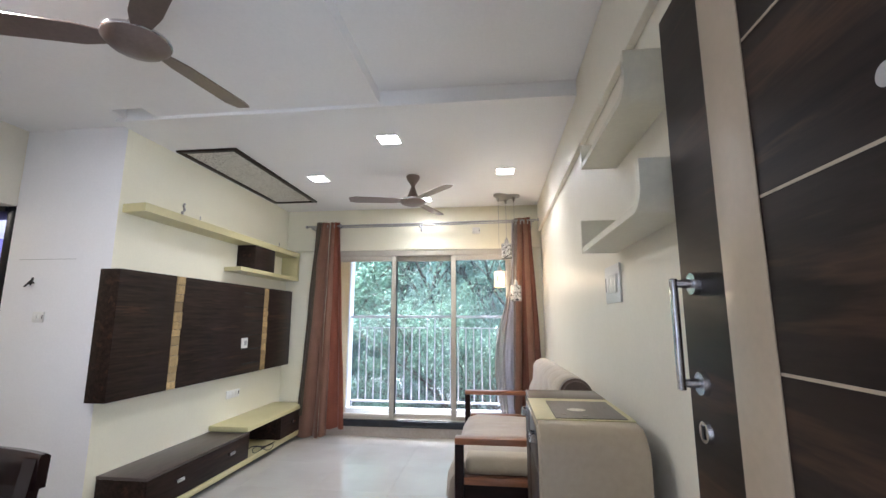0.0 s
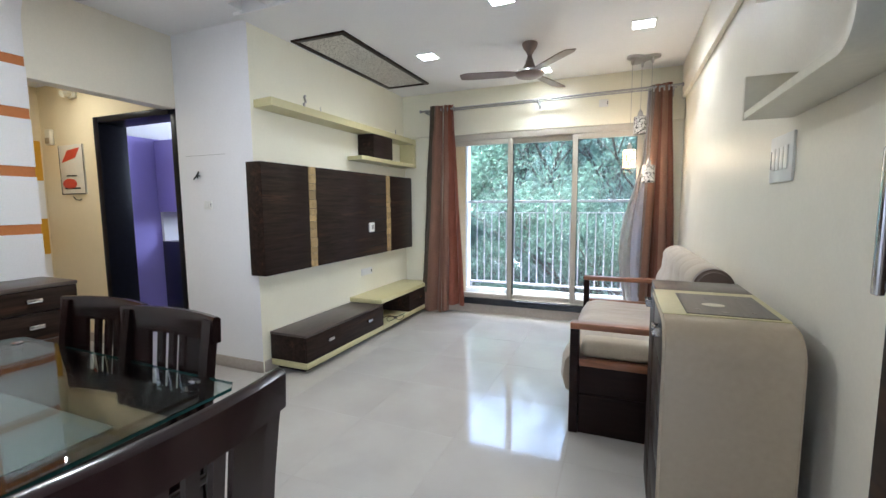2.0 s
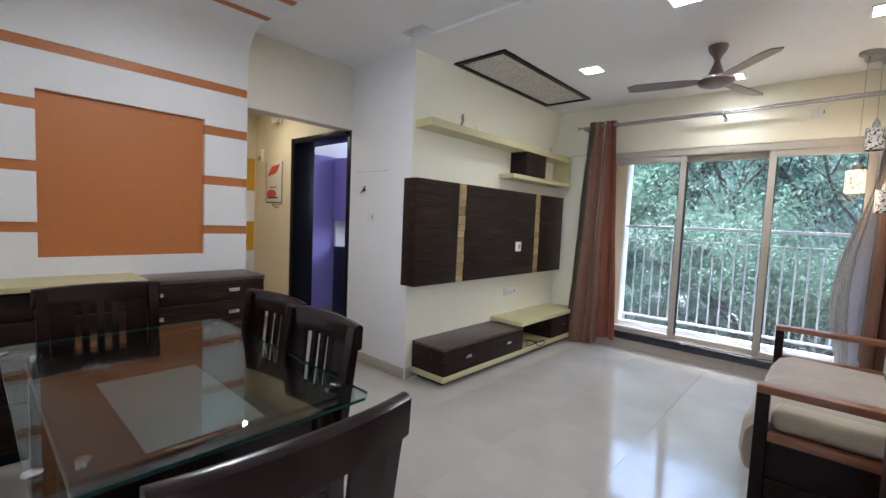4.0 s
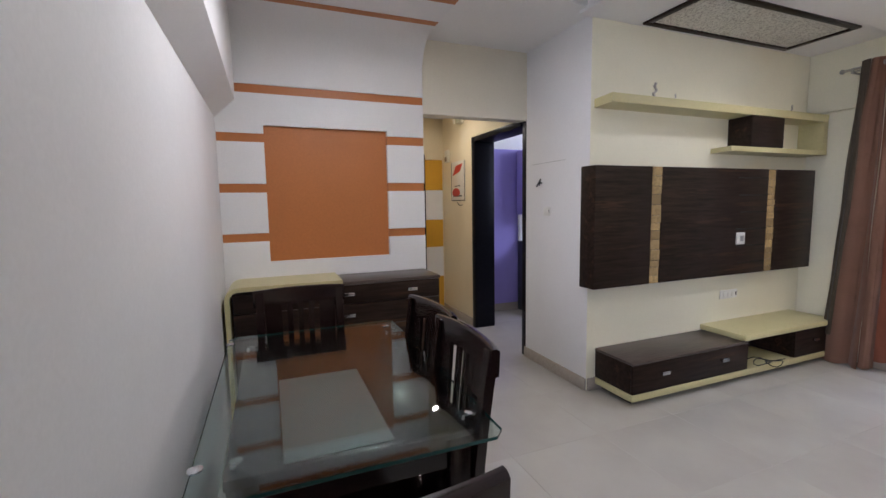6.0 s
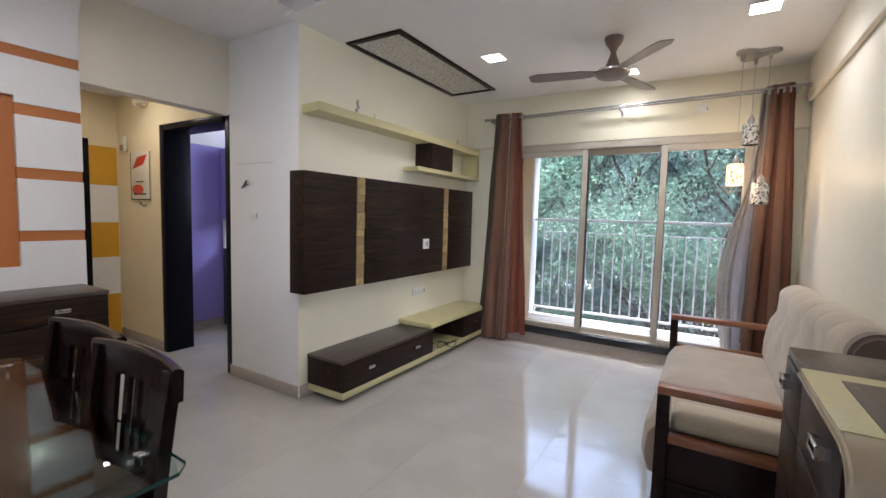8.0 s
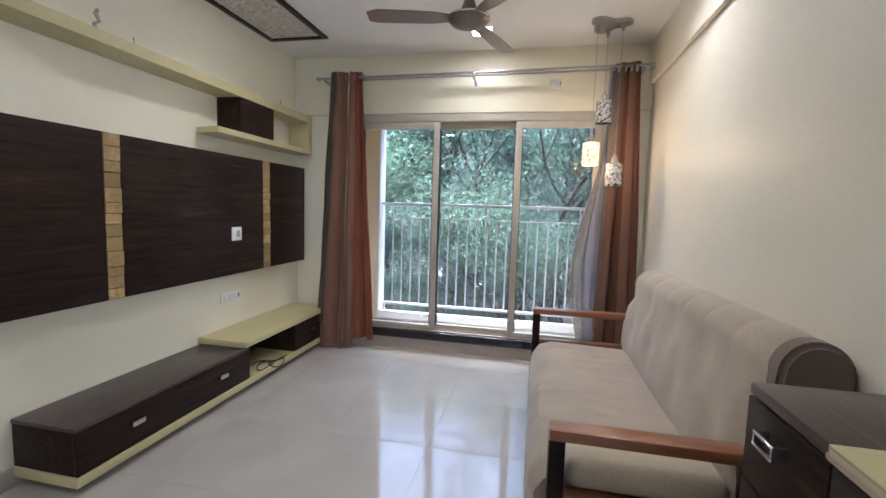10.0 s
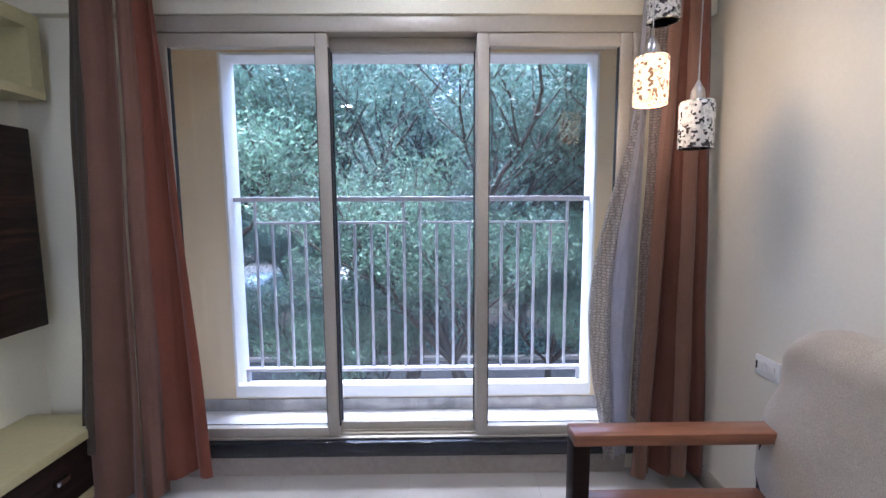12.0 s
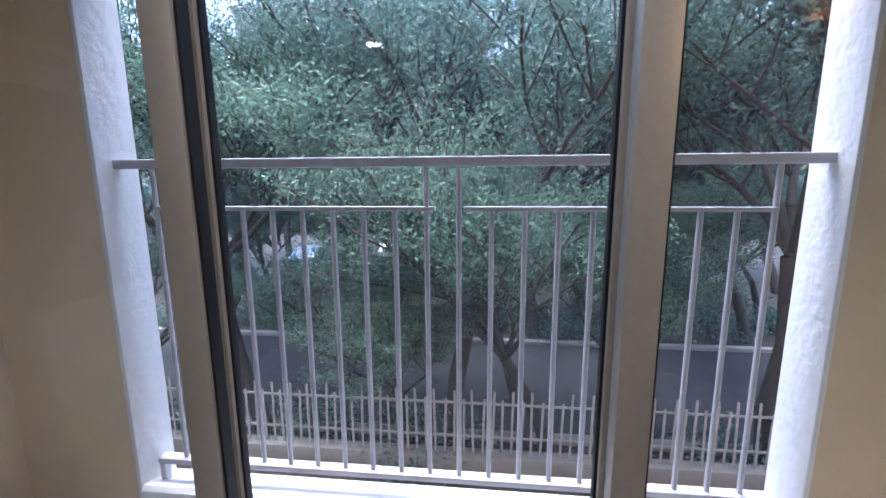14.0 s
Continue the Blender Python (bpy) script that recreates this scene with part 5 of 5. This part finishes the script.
def wall_calendar():
    c = thing("wall_calendar", (-4.57, YP - 0.01, 1.42), "paper wall hanging printed with a red shape and black marks", "calendar")
    part("sheet", block(-4.76, YP - 0.012, 1.42, -4.38, YP - 0.001, 1.88, 0.002), PAPER, c)
    part("print", extrude([(-4.72, 1.72), (-4.50, 1.76), (-4.43, 1.85), (-4.62, 1.83)], "y", YP - 0.0145, YP - 0.0122), RED, c, "red printed shape")
    part("print", extrude([(-4.62 + 0.11 * math.cos(a), 1.52 + 0.05 * math.sin(a)) for a in (2 * math.pi * i / 20 for i in range(20))], "y", YP - 0.0145, YP - 0.0122), RED, c, "red printed oval")
    part("print_bar", block(-4.70, YP - 0.0145, 1.47, -4.46, YP - 0.0147 + 0.002, 1.485), BLACKPL, c, "black printed line")
    part("print_bar", block(-4.66, YP - 0.0145, 1.59, -4.50, YP - 0.0147 + 0.002, 1.60), BLACKPL, c, "black printed line")
    part("border", cuboid(cuboid(block(-4.76, YP - 0.0142, 1.42, -4.752, YP - 0.0122, 1.88), -4.388, YP - 0.0142, 1.42, -4.38, YP - 0.0122, 1.88), -4.752, YP - 0.0142, 1.42, -4.388, YP - 0.0122, 1.43), BLACKPL, c)
    k = tube([(-4.60, YP - 0.006, 1.40), (-4.55, YP - 0.01, 1.37), (-4.50, YP - 0.006, 1.365), (-4.47, YP - 0.008, 1.375)], 0.004)
    part("hook_wire", k, CABLE, c)


wall_calendar()
dc = thing("door_chime", (-4.86, YP - 0.03, 1.90), "beige plastic door chime on the passage wall", "door chime")
part("case", block(-4.91, YP - 0.04, 1.89, -4.82, YP - 0.001, 2.04, 0.012, 3), JSHELF, dc)
part("grille", block(-4.90, YP - 0.043, 1.905, -4.83, YP - 0.0405, 1.96, 0.001), BEIGE, dc)
ml = thing("wall_lamp", (-4.45, YP - 0.05, 2.30), "small beige wall lamp holder under the passage ceiling", "wall lamp")
part("mount", block(-4.51, YP - 0.03, 2.29, -4.40, YP - 0.001, 2.38, 0.01, 3), JSHELF, ml)
part("holder", rod((-4.455, YP - 0.03, 2.33), (-4.455, YP - 0.10, 2.31), 0.025, 0.03, 16), JSHELF, ml)

wr = thing("wardrobe", (-4.2, 3.9, 0), "navy and violet wardrobe standing in the bedroom", "wardrobe")
part("lower_cabinet", block(-4.70, 3.42, 0, -4.25, 4.5, 0.90, 0.004), NAVY, wr, "navy lower cabinet")
part("upper_cabinet", block(-4.70, 3.40, 1.24, -4.38, 4.5, 2.04, 0.004), PURPLE, wr, "violet upper cabinet")
part("back_panel", block(-4.70, 3.42, 0.901, -4.66, 4.5, 1.239), WHITE, wr)

# ---------- outside ----------
GZ = -4.6
SOIL = surface("brown_soil", (0.042, 0.032, 0.025), 0.95, grain=9, vary=0.4, relief=0.6, dist=0.03)
ASPHALT = surface("asphalt", (0.030, 0.030, 0.033), 0.9, grain=25, vary=0.3, relief=0.3, dist=0.01)
KERB = surface("kerb_concrete", (0.24, 0.22, 0.20), 0.9, grain=12, vary=0.2, relief=0.3)
BARK = surface("bark", (0.050, 0.042, 0.037), 0.95, grain=14, vary=0.45, relief=0.8, stretch=(1, 1, 0.25), dist=0.02)
FENCE = surface("weathered_white_fence", (0.36, 0.34, 0.35), 0.75, grain=10, vary=0.3, relief=0.2)
FACADE = surface("pale_facade_render", (0.62, 0.54, 0.47), 0.9, grain=1.2, vary=0.08, relief=0.1)
DARKGLASS = surface("dark_window_glass", (0.05, 0.06, 0.07), 0.1, grain=2, vary=0.2, relief=0.0)
CARPAINT = surface("pale_blue_car_paint", (0.13, 0.18, 0.26), 0.2, 0.2, grain=10, vary=0.05, relief=0.0, coat=0.5)
CARWHITE = surface("white_car_paint", (0.62, 0.62, 0.62), 0.2, grain=10, vary=0.04, relief=0.0, coat=0.5)


def leaf_material(name, dark, light):
    m = bpy.data.materials.new(name)
    m.use_nodes = True
    n, l = m.node_tree.nodes, m.node_tree.links
    n.clear()
    out, mix, df, tl = (n.new("ShaderNode" + k) for k in ("OutputMaterial", "MixShader", "BsdfPrincipled", "BsdfTranslucent"))
    geo = n.new("ShaderNodeNewGeometry")
    c = ramp(n, l, geo.outputs["Random Per Island"], [(0.0, dark), (0.75, light), (1.0, shade(light, 1.5))])
    l.new(c, df.inputs["Base Color"])
    df.inputs["Roughness"].default_value = 0.55
    l.new(c, tl.inputs["Color"])
    mix.inputs[0].default_value = 0.5
    l.new(df.outputs[0], mix.inputs[1])
    l.new(tl.outputs[0], mix.inputs[2])
    l.new(mix.outputs[0], out.inputs[0])
    return m


LEAF = leaf_material("green_leaf", (0.058, 0.108, 0.094), (0.128, 0.210, 0.176))
LEAF2 = leaf_material("bright_green_leaf", (0.062, 0.116, 0.090), (0.138, 0.232, 0.168))

setting("ground", block(-400, 5.76, GZ - 0.5, 400, 900, GZ), SOIL, "brown earth and planting strips below the flats", "ground")
setting("road", block(-120, 13.3, GZ - 0.1, 120, 18.6, GZ + 0.006), ASPHALT, "dark asphalt road under the trees", "road")
setting("kerb", cuboid(block(-120, 13.05, GZ - 0.1, 120, 13.3, GZ + 0.14, 0.02), -120, 18.6, GZ - 0.1, 120, 18.85, GZ + 0.14, 0.02), KERB, "concrete kerb along the road", "kerb")
setting("car_park", block(-60, 28, GZ - 0.1, 60, 44, GZ + 0.005), ASPHALT, "asphalt car park behind the trees", "road")
setting("house_wall", cuboid(block(-12, 5.60, GZ - 0.5, -2.301, 5.74, 9), 0.901, 5.60, GZ - 0.5, 12, 5.74, 9), BALCONY, "plain outer wall of the block of flats", "wall")
setting("house_wall_low", cuboid(block(-2.3, 5.60, GZ - 0.5, 0.9, 5.74, -0.151), -2.3, 5.60, 3.001, 0.9, 5.74, 9), BALCONY, "plain outer wall of the block of flats", "wall")


def boundary_fence():
    f = thing("fence", (-1, 12.0, GZ), "weathered white picket fence on a low wall", "fence")
    part("low_wall", block(-16, 11.85, GZ, 14, 12.15, GZ + 0.45, 0.01), KERB, f, "low concrete wall")
    for z in (-3.82, -3.12):
        part("rail", block(-16, 11.985, z, 14, 12.005, z + 0.05, 0.004), FENCE, f)
    tall, short = (block(-0.022, -0.012, 0, 0.022, 0.012, h, 0.004, 1) for h in (1.30, 1.12))
    meshes = [mesh_of("picket", b, FENCE) for b in (tall, short)]
    for i in range(158):
        ob = new("picket", meshes[i % 2])
        ob.parent = f
        ob.location = (-14.8 + 0.185 * i + 1, -0.03, 4.6 - 4.12 - 0.0)
        ob.rotation_euler = (random.uniform(-0.02, 0.02), random.uniform(-0.03, 0.03), 0)


random.seed(11)
boundary_fence()


def limb(verts, faces, p, q, r0, r1, seg=6):
    d = (q - p)
    if d.length < 1e-5:
        return
    rot = d.to_track_quat("Z", "Y")
    base = len(verts)
    for c, r in ((p, r0), (q, r1)):
        for i in range(seg):
            a = 2 * math.pi * i / seg
            verts.append(tuple(c + rot @ Vector((r * math.cos(a), r * math.sin(a), 0))))
    for i in range(seg):
        faces.append((base + i, base + (i + 1) % seg, base + seg + (i + 1) % seg, base + seg + i))


def grow_tree(seed, height, spread, lean, leaves, leaf_len):
    """Skeleton of a tree, as mesh data: wood, and the leaves on its twigs."""
    rng = random.Random(seed)
    verts, faces, anchors = [], [], []

    def branch(p, d, length, r, depth):
        pieces = 3 if depth < 3 else 2
        for i in range(pieces):
            d = (d + Vector((rng.gauss(0, 0.16), rng.gauss(0, 0.16), rng.gauss(0.03, 0.10)))).normalized()
            q = p + d * (length / pieces)
            r1 = r * (0.86 if depth else 0.92)
            limb(verts, faces, p, q, r, r1, 8 if depth == 0 else 5)
            if depth >= 2:
                anchors.append((q, d, depth))
            if depth < 4 and (depth > 0 or i == pieces - 1) and i > 0:
                k = 5 if depth == 0 else 2
                for j in range(k):
                    a = rng.uniform(0, 2 * math.pi)
                    out = Vector((math.cos(a), math.sin(a), rng.uniform(0.15, 0.9)))
                    branch(q, (d * 0.55 + out * spread).normalized(), length * rng.uniform(0.58, 0.80), r1 * 0.62, depth + 1)
            p, r = q, r1
        if depth < 4:
            branch(p, d, length * 0.62, r, depth + 1)

    branch(Vector((0, 0, -0.1)), Vector((lean, 0.05, 1)).normalized(), height * 0.36, height * 0.017, 0)
    g = np.random.default_rng(seed)
    pos = np.array([a[0] for a in anchors])
    n = leaves
    high = (pos[:, 2] - pos[:, 2].min()) / np.ptp(pos[:, 2])
    chance = np.interp(high, [0.0, 0.5, 1.0], [1.0, 0.92, 0.45])
    idx = g.choice(len(pos), n, p=chance / chance.sum())
    centre = pos[idx] + g.normal(0, 0.22, (n, 3)) * np.array([1, 1, 0.7])
    axis = g.normal(0, 1, (n, 3)) + np.array([0, 0, -0.35])
    axis /= np.linalg.norm(axis, axis=1)[:, None]
    side = np.cross(axis, g.normal(0, 1, (n, 3)))
    side /= np.linalg.norm(side, axis=1)[:, None]
    ln = leaf_len * g.uniform(0.6, 1.3, (n, 1))
    quad = np.stack([centre - axis * ln * 0.5, centre + side * ln * 0.17, centre + axis * ln * 0.5, centre - side * ln * 0.17], 1).reshape(-1, 3)
    return verts, faces, quad


def leaf_mesh(name, quad, material):
    me = bpy.data.meshes.new(name)
    n = len(quad) // 4
    me.vertices.add(4 * n)
    me.vertices.foreach_set("co", quad.astype(np.float32).ravel())
    me.loops.add(4 * n)
    me.loops.foreach_set("vertex_index", np.arange(4 * n, dtype=np.int32))
    me.polygons.add(n)
    me.polygons.foreach_set("loop_start", np.arange(0, 4 * n, 4, dtype=np.int32))
    me.update(calc_edges=True)
    me.materials.append(material)
    return me


def tree(seed, height, spread, lean, leaves, leaf_len, material, label):
    v, f, quad = grow_tree(seed, height, spread, lean, leaves, leaf_len)
    t = thing("tree", (0, 0, 0), label, "tree", "street trees")
    me = bpy.data.meshes.new("trunk")
    me.from_pydata(v, [], f)
    me.materials.append(BARK)
    me.shade_smooth()
    for nm, data in (("trunk", me), ("crown", leaf_mesh("crown", quad, material))):
        ob = new(nm, data)
        ob.parent = t
    return t


TREES = [tree(3, 13.0, 0.75, 0.10, 39000, 0.150, LEAF, "street tree with a forked trunk and fine dark leaves"),
         tree(8, 12.5, 0.85, -0.12, 40000, 0.150, LEAF2, "street tree with a broad bright green crown"),
         tree(14, 13.5, 0.70, 0.18, 39000, 0.150, LEAF, "tall street tree with a dense bluish green crown")]
SPOTS = [(0, -1.2, 12.85, 20, 0.93), (1, -5.4, 12.8, 70, 0.96), (2, 5.3, 13.0, 200, 0.97), (0, 1.2, 19.4, 75, 1.12), (1, 0.8, 12.7, 140, 0.62), (0, -4.7, 22.5, 250, 1.1), (2, -11.0, 19.8, 10, 0.85),
         (1, 3.0, 21.5, 310, 0.92), (0, 8.5, 19.5, 120, 0.85), (2, -1.8, 27.0, 80, 0.85), (1, -9.0, 27.5, 190, 0.88), (0, 6.5, 27.8, 300, 0.88), (2, -17.0, 26.0, 140, 1.1), (1, 13.5, 26.0, 20, 1.1),
         (0, -14.5, 33.0, 60, 1.1), (2, 2.5, 34.0, 260, 1.1), (1, -5.5, 35.0, 330, 1.1), (0, -24.0, 33.0, 200, 1.15), (1, 11.5, 35.0, 90, 1.15),
         (1, -3.5, 19.8, 15, 0.5), (2, 1.4, 20.2, 75, 0.52), (0, -8.6, 20.2, 130, 0.5), (1, 5.6, 19.6, 220, 0.55), (0, -3.2, 25.0, 280, 0.6), (2, 8.0, 24.0, 33, 0.6),
         (2, -6.3, 21.2, 250, 0.5), (0, -0.9, 21.6, 45, 0.48), (1, 3.7, 22.6, 110, 0.55), (2, -10.8, 23.2, 300, 0.55), (0, 10.2, 22.0, 160, 0.55), (1, 0.4, 24.6, 200, 0.6),
         (0, -3.6, 12.9, 60, 0.38), (1, 2.3, 12.8, 10, 0.45), (2, -7.6, 12.8, 150, 0.42), (0, 0.45, 12.9, 100, 0.55), (1, -2.4, 13.0, 210, 0.36)]
used = set()
for k, x, y, turn, s in SPOTS:
    m = pose(x, y, GZ, 0, 0, turn)
    if k in used:
        t = copy_thing(TREES[k], m)
    else:
        t = TREES[k]
        t.matrix_basis = m
        used.add(k)
    t.scale = (s, s, s)


def shrubs():
    g = np.random.default_rng(5)
    n = 42000
    cx, cy = g.uniform(-16, 14, 150), g.choice([12.7, 19.5, 21.0, 24.5, 26.8, 27.6], 150) + g.normal(0, 0.4, 150)
    i = g.integers(0, 150, n)
    c = np.stack([cx[i] + g.normal(0, 0.45, n), cy[i] + g.normal(0, 0.35, n), GZ + np.abs(g.normal(0.3, 0.3, n)) * (1 + (cy[i] > 26) * 2.5)], 1)
    a = g.normal(0, 1, (n, 3))
    a /= np.linalg.norm(a, axis=1)[:, None]
    b = np.cross(a, g.normal(0, 1, (n, 3)))
    b /= np.linalg.norm(b, axis=1)[:, None]
    quad = np.stack([c - a * 0.07, c + b * 0.03, c + a * 0.07, c - b * 0.03], 1).reshape(-1, 3)
    tagged(new("shrubs", leaf_mesh("shrubs", quad, LEAF)), "low green shrubs growing along the road edges", "shrubs", "", "stuff")


shrubs()


def far_woods():
    g = np.random.default_rng(9)
    n = 50000
    cx, cy, cz = g.uniform(-45, 45, 260), g.uniform(46, 52, 260), g.uniform(GZ + 0.5, 0.5, 260)
    i = g.integers(0, 260, n)
    c = np.stack([cx[i] + g.normal(0, 1.3, n), cy[i] + g.normal(0, 1.0, n), np.maximum(cz[i] + g.normal(0, 0.9, n), GZ + 0.1)], 1)
    a = g.normal(0, 1, (n, 3))
    a /= np.linalg.norm(a, axis=1)[:, None]
    b = np.cross(a, g.normal(0, 1, (n, 3)))
    b /= np.linalg.norm(b, axis=1)[:, None]
    quad = np.stack([c - a * 0.28, c + b * 0.12, c + a * 0.28, c - b * 0.12], 1).reshape(-1, 3)
    tagged(new("far_woods", leaf_mesh("far_woods", quad, LEAF)), "far belt of dense green trees behind the car park", "woods", "", "stuff")


far_woods()


def parked_car(x, y, turn, paint, label):
    c = thing("parked_car", (0, 0, 0), label, "car", "parked cars")
    body = [(-2.0, 0.32), (2.0, 0.32), (2.05, 0.55), (1.95, 0.78), (1.1, 0.90), (0.55, 1.38), (-0.9, 1.42), (-1.6, 0.95), (-2.0, 0.85), (-2.05, 0.5)]
    b = extrude(body, "y", -0.82, 0.82)
    bmesh.ops.bevel(b, geom=b.edges[:], offset=0.06, segments=2, affect="EDGES")
    part("body", b, paint, c)
    part("side_windows", extrude([(-1.35, 0.93), (0.95, 0.93), (0.5, 1.32), (-0.85, 1.35)], "y", -0.825, 0.825), DARKGLASS, c)
    w = extrude([(1.03, 0.94), (1.06, 0.95), (0.60, 1.36), (0.57, 1.35)], "y", -0.68, 0.68)
    part("windscreen", w, DARKGLASS, c)
    for sx in (-1.25, 1.25):
        for sy in (-0.78, 0.78):
            t = part("tyre", rod((sx, sy - 0.1, 0.31), (sx, sy + 0.1, 0.31), 0.31, None, 20), GASKET, c)
            part("rim", rod((sx, sy - 0.105, 0.31), (sx, sy + 0.105, 0.31), 0.18, None, 16), STEEL, t)
    for sy in (-0.6, 0.6):
        part("headlight", block(1.93, sy - 0.14, 0.6, 2.03, sy + 0.14, 0.74, 0.03), PLASTIC, c)
    c.matrix_basis = pose(x, y, GZ + 0.005, 0, 0, turn)


parked_car(-11.5, 30.5, 80, CARPAINT, "pale blue parked car beyond the trees")
parked_car(-7.0, 33.5, 95, CARWHITE, "white parked car beyond the trees")
parked_car(-3.0, 31.2, 85, CARWHITE, "white parked hatchback beside other cars")
parked_car(4.2, 31.0, 92, CARPAINT, "pale blue parked hatchback under the trees")


def bench():
    b = thing("bench", (-5.0, 21.0, GZ), "dark wooden bench on the far verge", "bench")
    for k in range(4):
        part("slat", block(-5.8, 20.8 + 0.11 * k, GZ + 0.43, -4.2, 20.89 + 0.11 * k, GZ + 0.47, 0.005), BARK, b)
    for x in (-5.65, -4.45):
        part("leg", block(x, 20.82, GZ, x + 0.1, 21.2, GZ + 0.43, 0.01), BARK, b)


bench()


def apartment(x0, x1, y, top, label):
    h = thing("apartment_building", ((x0 + x1) / 2, y, GZ), label, "building", "distant flats")
    part("wall", block(x0, y, GZ, x1, y + 12, top), FACADE, h)
    part("parapet", block(x0 - 0.3, y - 0.3, top, x1 + 0.3, y + 12.3, top + 0.9), FACADE, h)
    n, floors = int((x1 - x0) / 4), int((top - GZ) / 3.1)
    win = mesh_of("window", block(-0.9, -0.05, 0, 0.9, 0.1, 1.5), DARKGLASS, False)
    sill = mesh_of("balcony", cuboid(block(-1.3, -1.2, -0.25, 1.3, 0, -0.1), -1.3, -1.2, -0.1, 1.3, -1.1, 0.8), FACADE, False)
    for i in range(n):
        for k in range(floors):
            for nm, me in (("window", win),) + ((("balcony", sill),) if i % 3 == 1 else ()):
                ob = new(nm, me)
                ob.parent = h
                ob.location = (x0 + 4 * (i + 0.5) - (x0 + x1) / 2, 0, 1.0 + 3.1 * k)


apartment(-34, -6, 62, 22, "pale beige block of flats beyond the trees")
apartment(4, 34, 70, 25, "pale pinkish block of flats beyond the trees")

# ---------- floor tiles ----------
def lay_tiles(parent, name, xs, ys, size, z, material, holes=()):
    me = None
    for x in xs:
        for y in ys:
            if me is None:
                h = size / 2 - 0.0003
                b = block(-h, -h, -0.006, h, h, 0, 0.0005, 1)
                me = mesh_of(name, b, material, False)
            ob = new(name, me)
            ob.parent = parent
            ob.location = (x, y, z)


TS = 0.6
lay_tiles(floor, "tile", [-0.615 + TS * (i + 0.5) for i in range(-8, 4)], [-2.0 + TS * (j + 0.5) for j in range(0, 12)], TS, 0.0, TILE)
balcony_floor = bpy.data.objects["balcony_floor"]
lay_tiles(balcony_floor, "tile", [-2.04 + 0.27 * i for i in range(11)], [5.245 + 0.27 * j for j in range(2)], 0.27, BZ, BTILE)
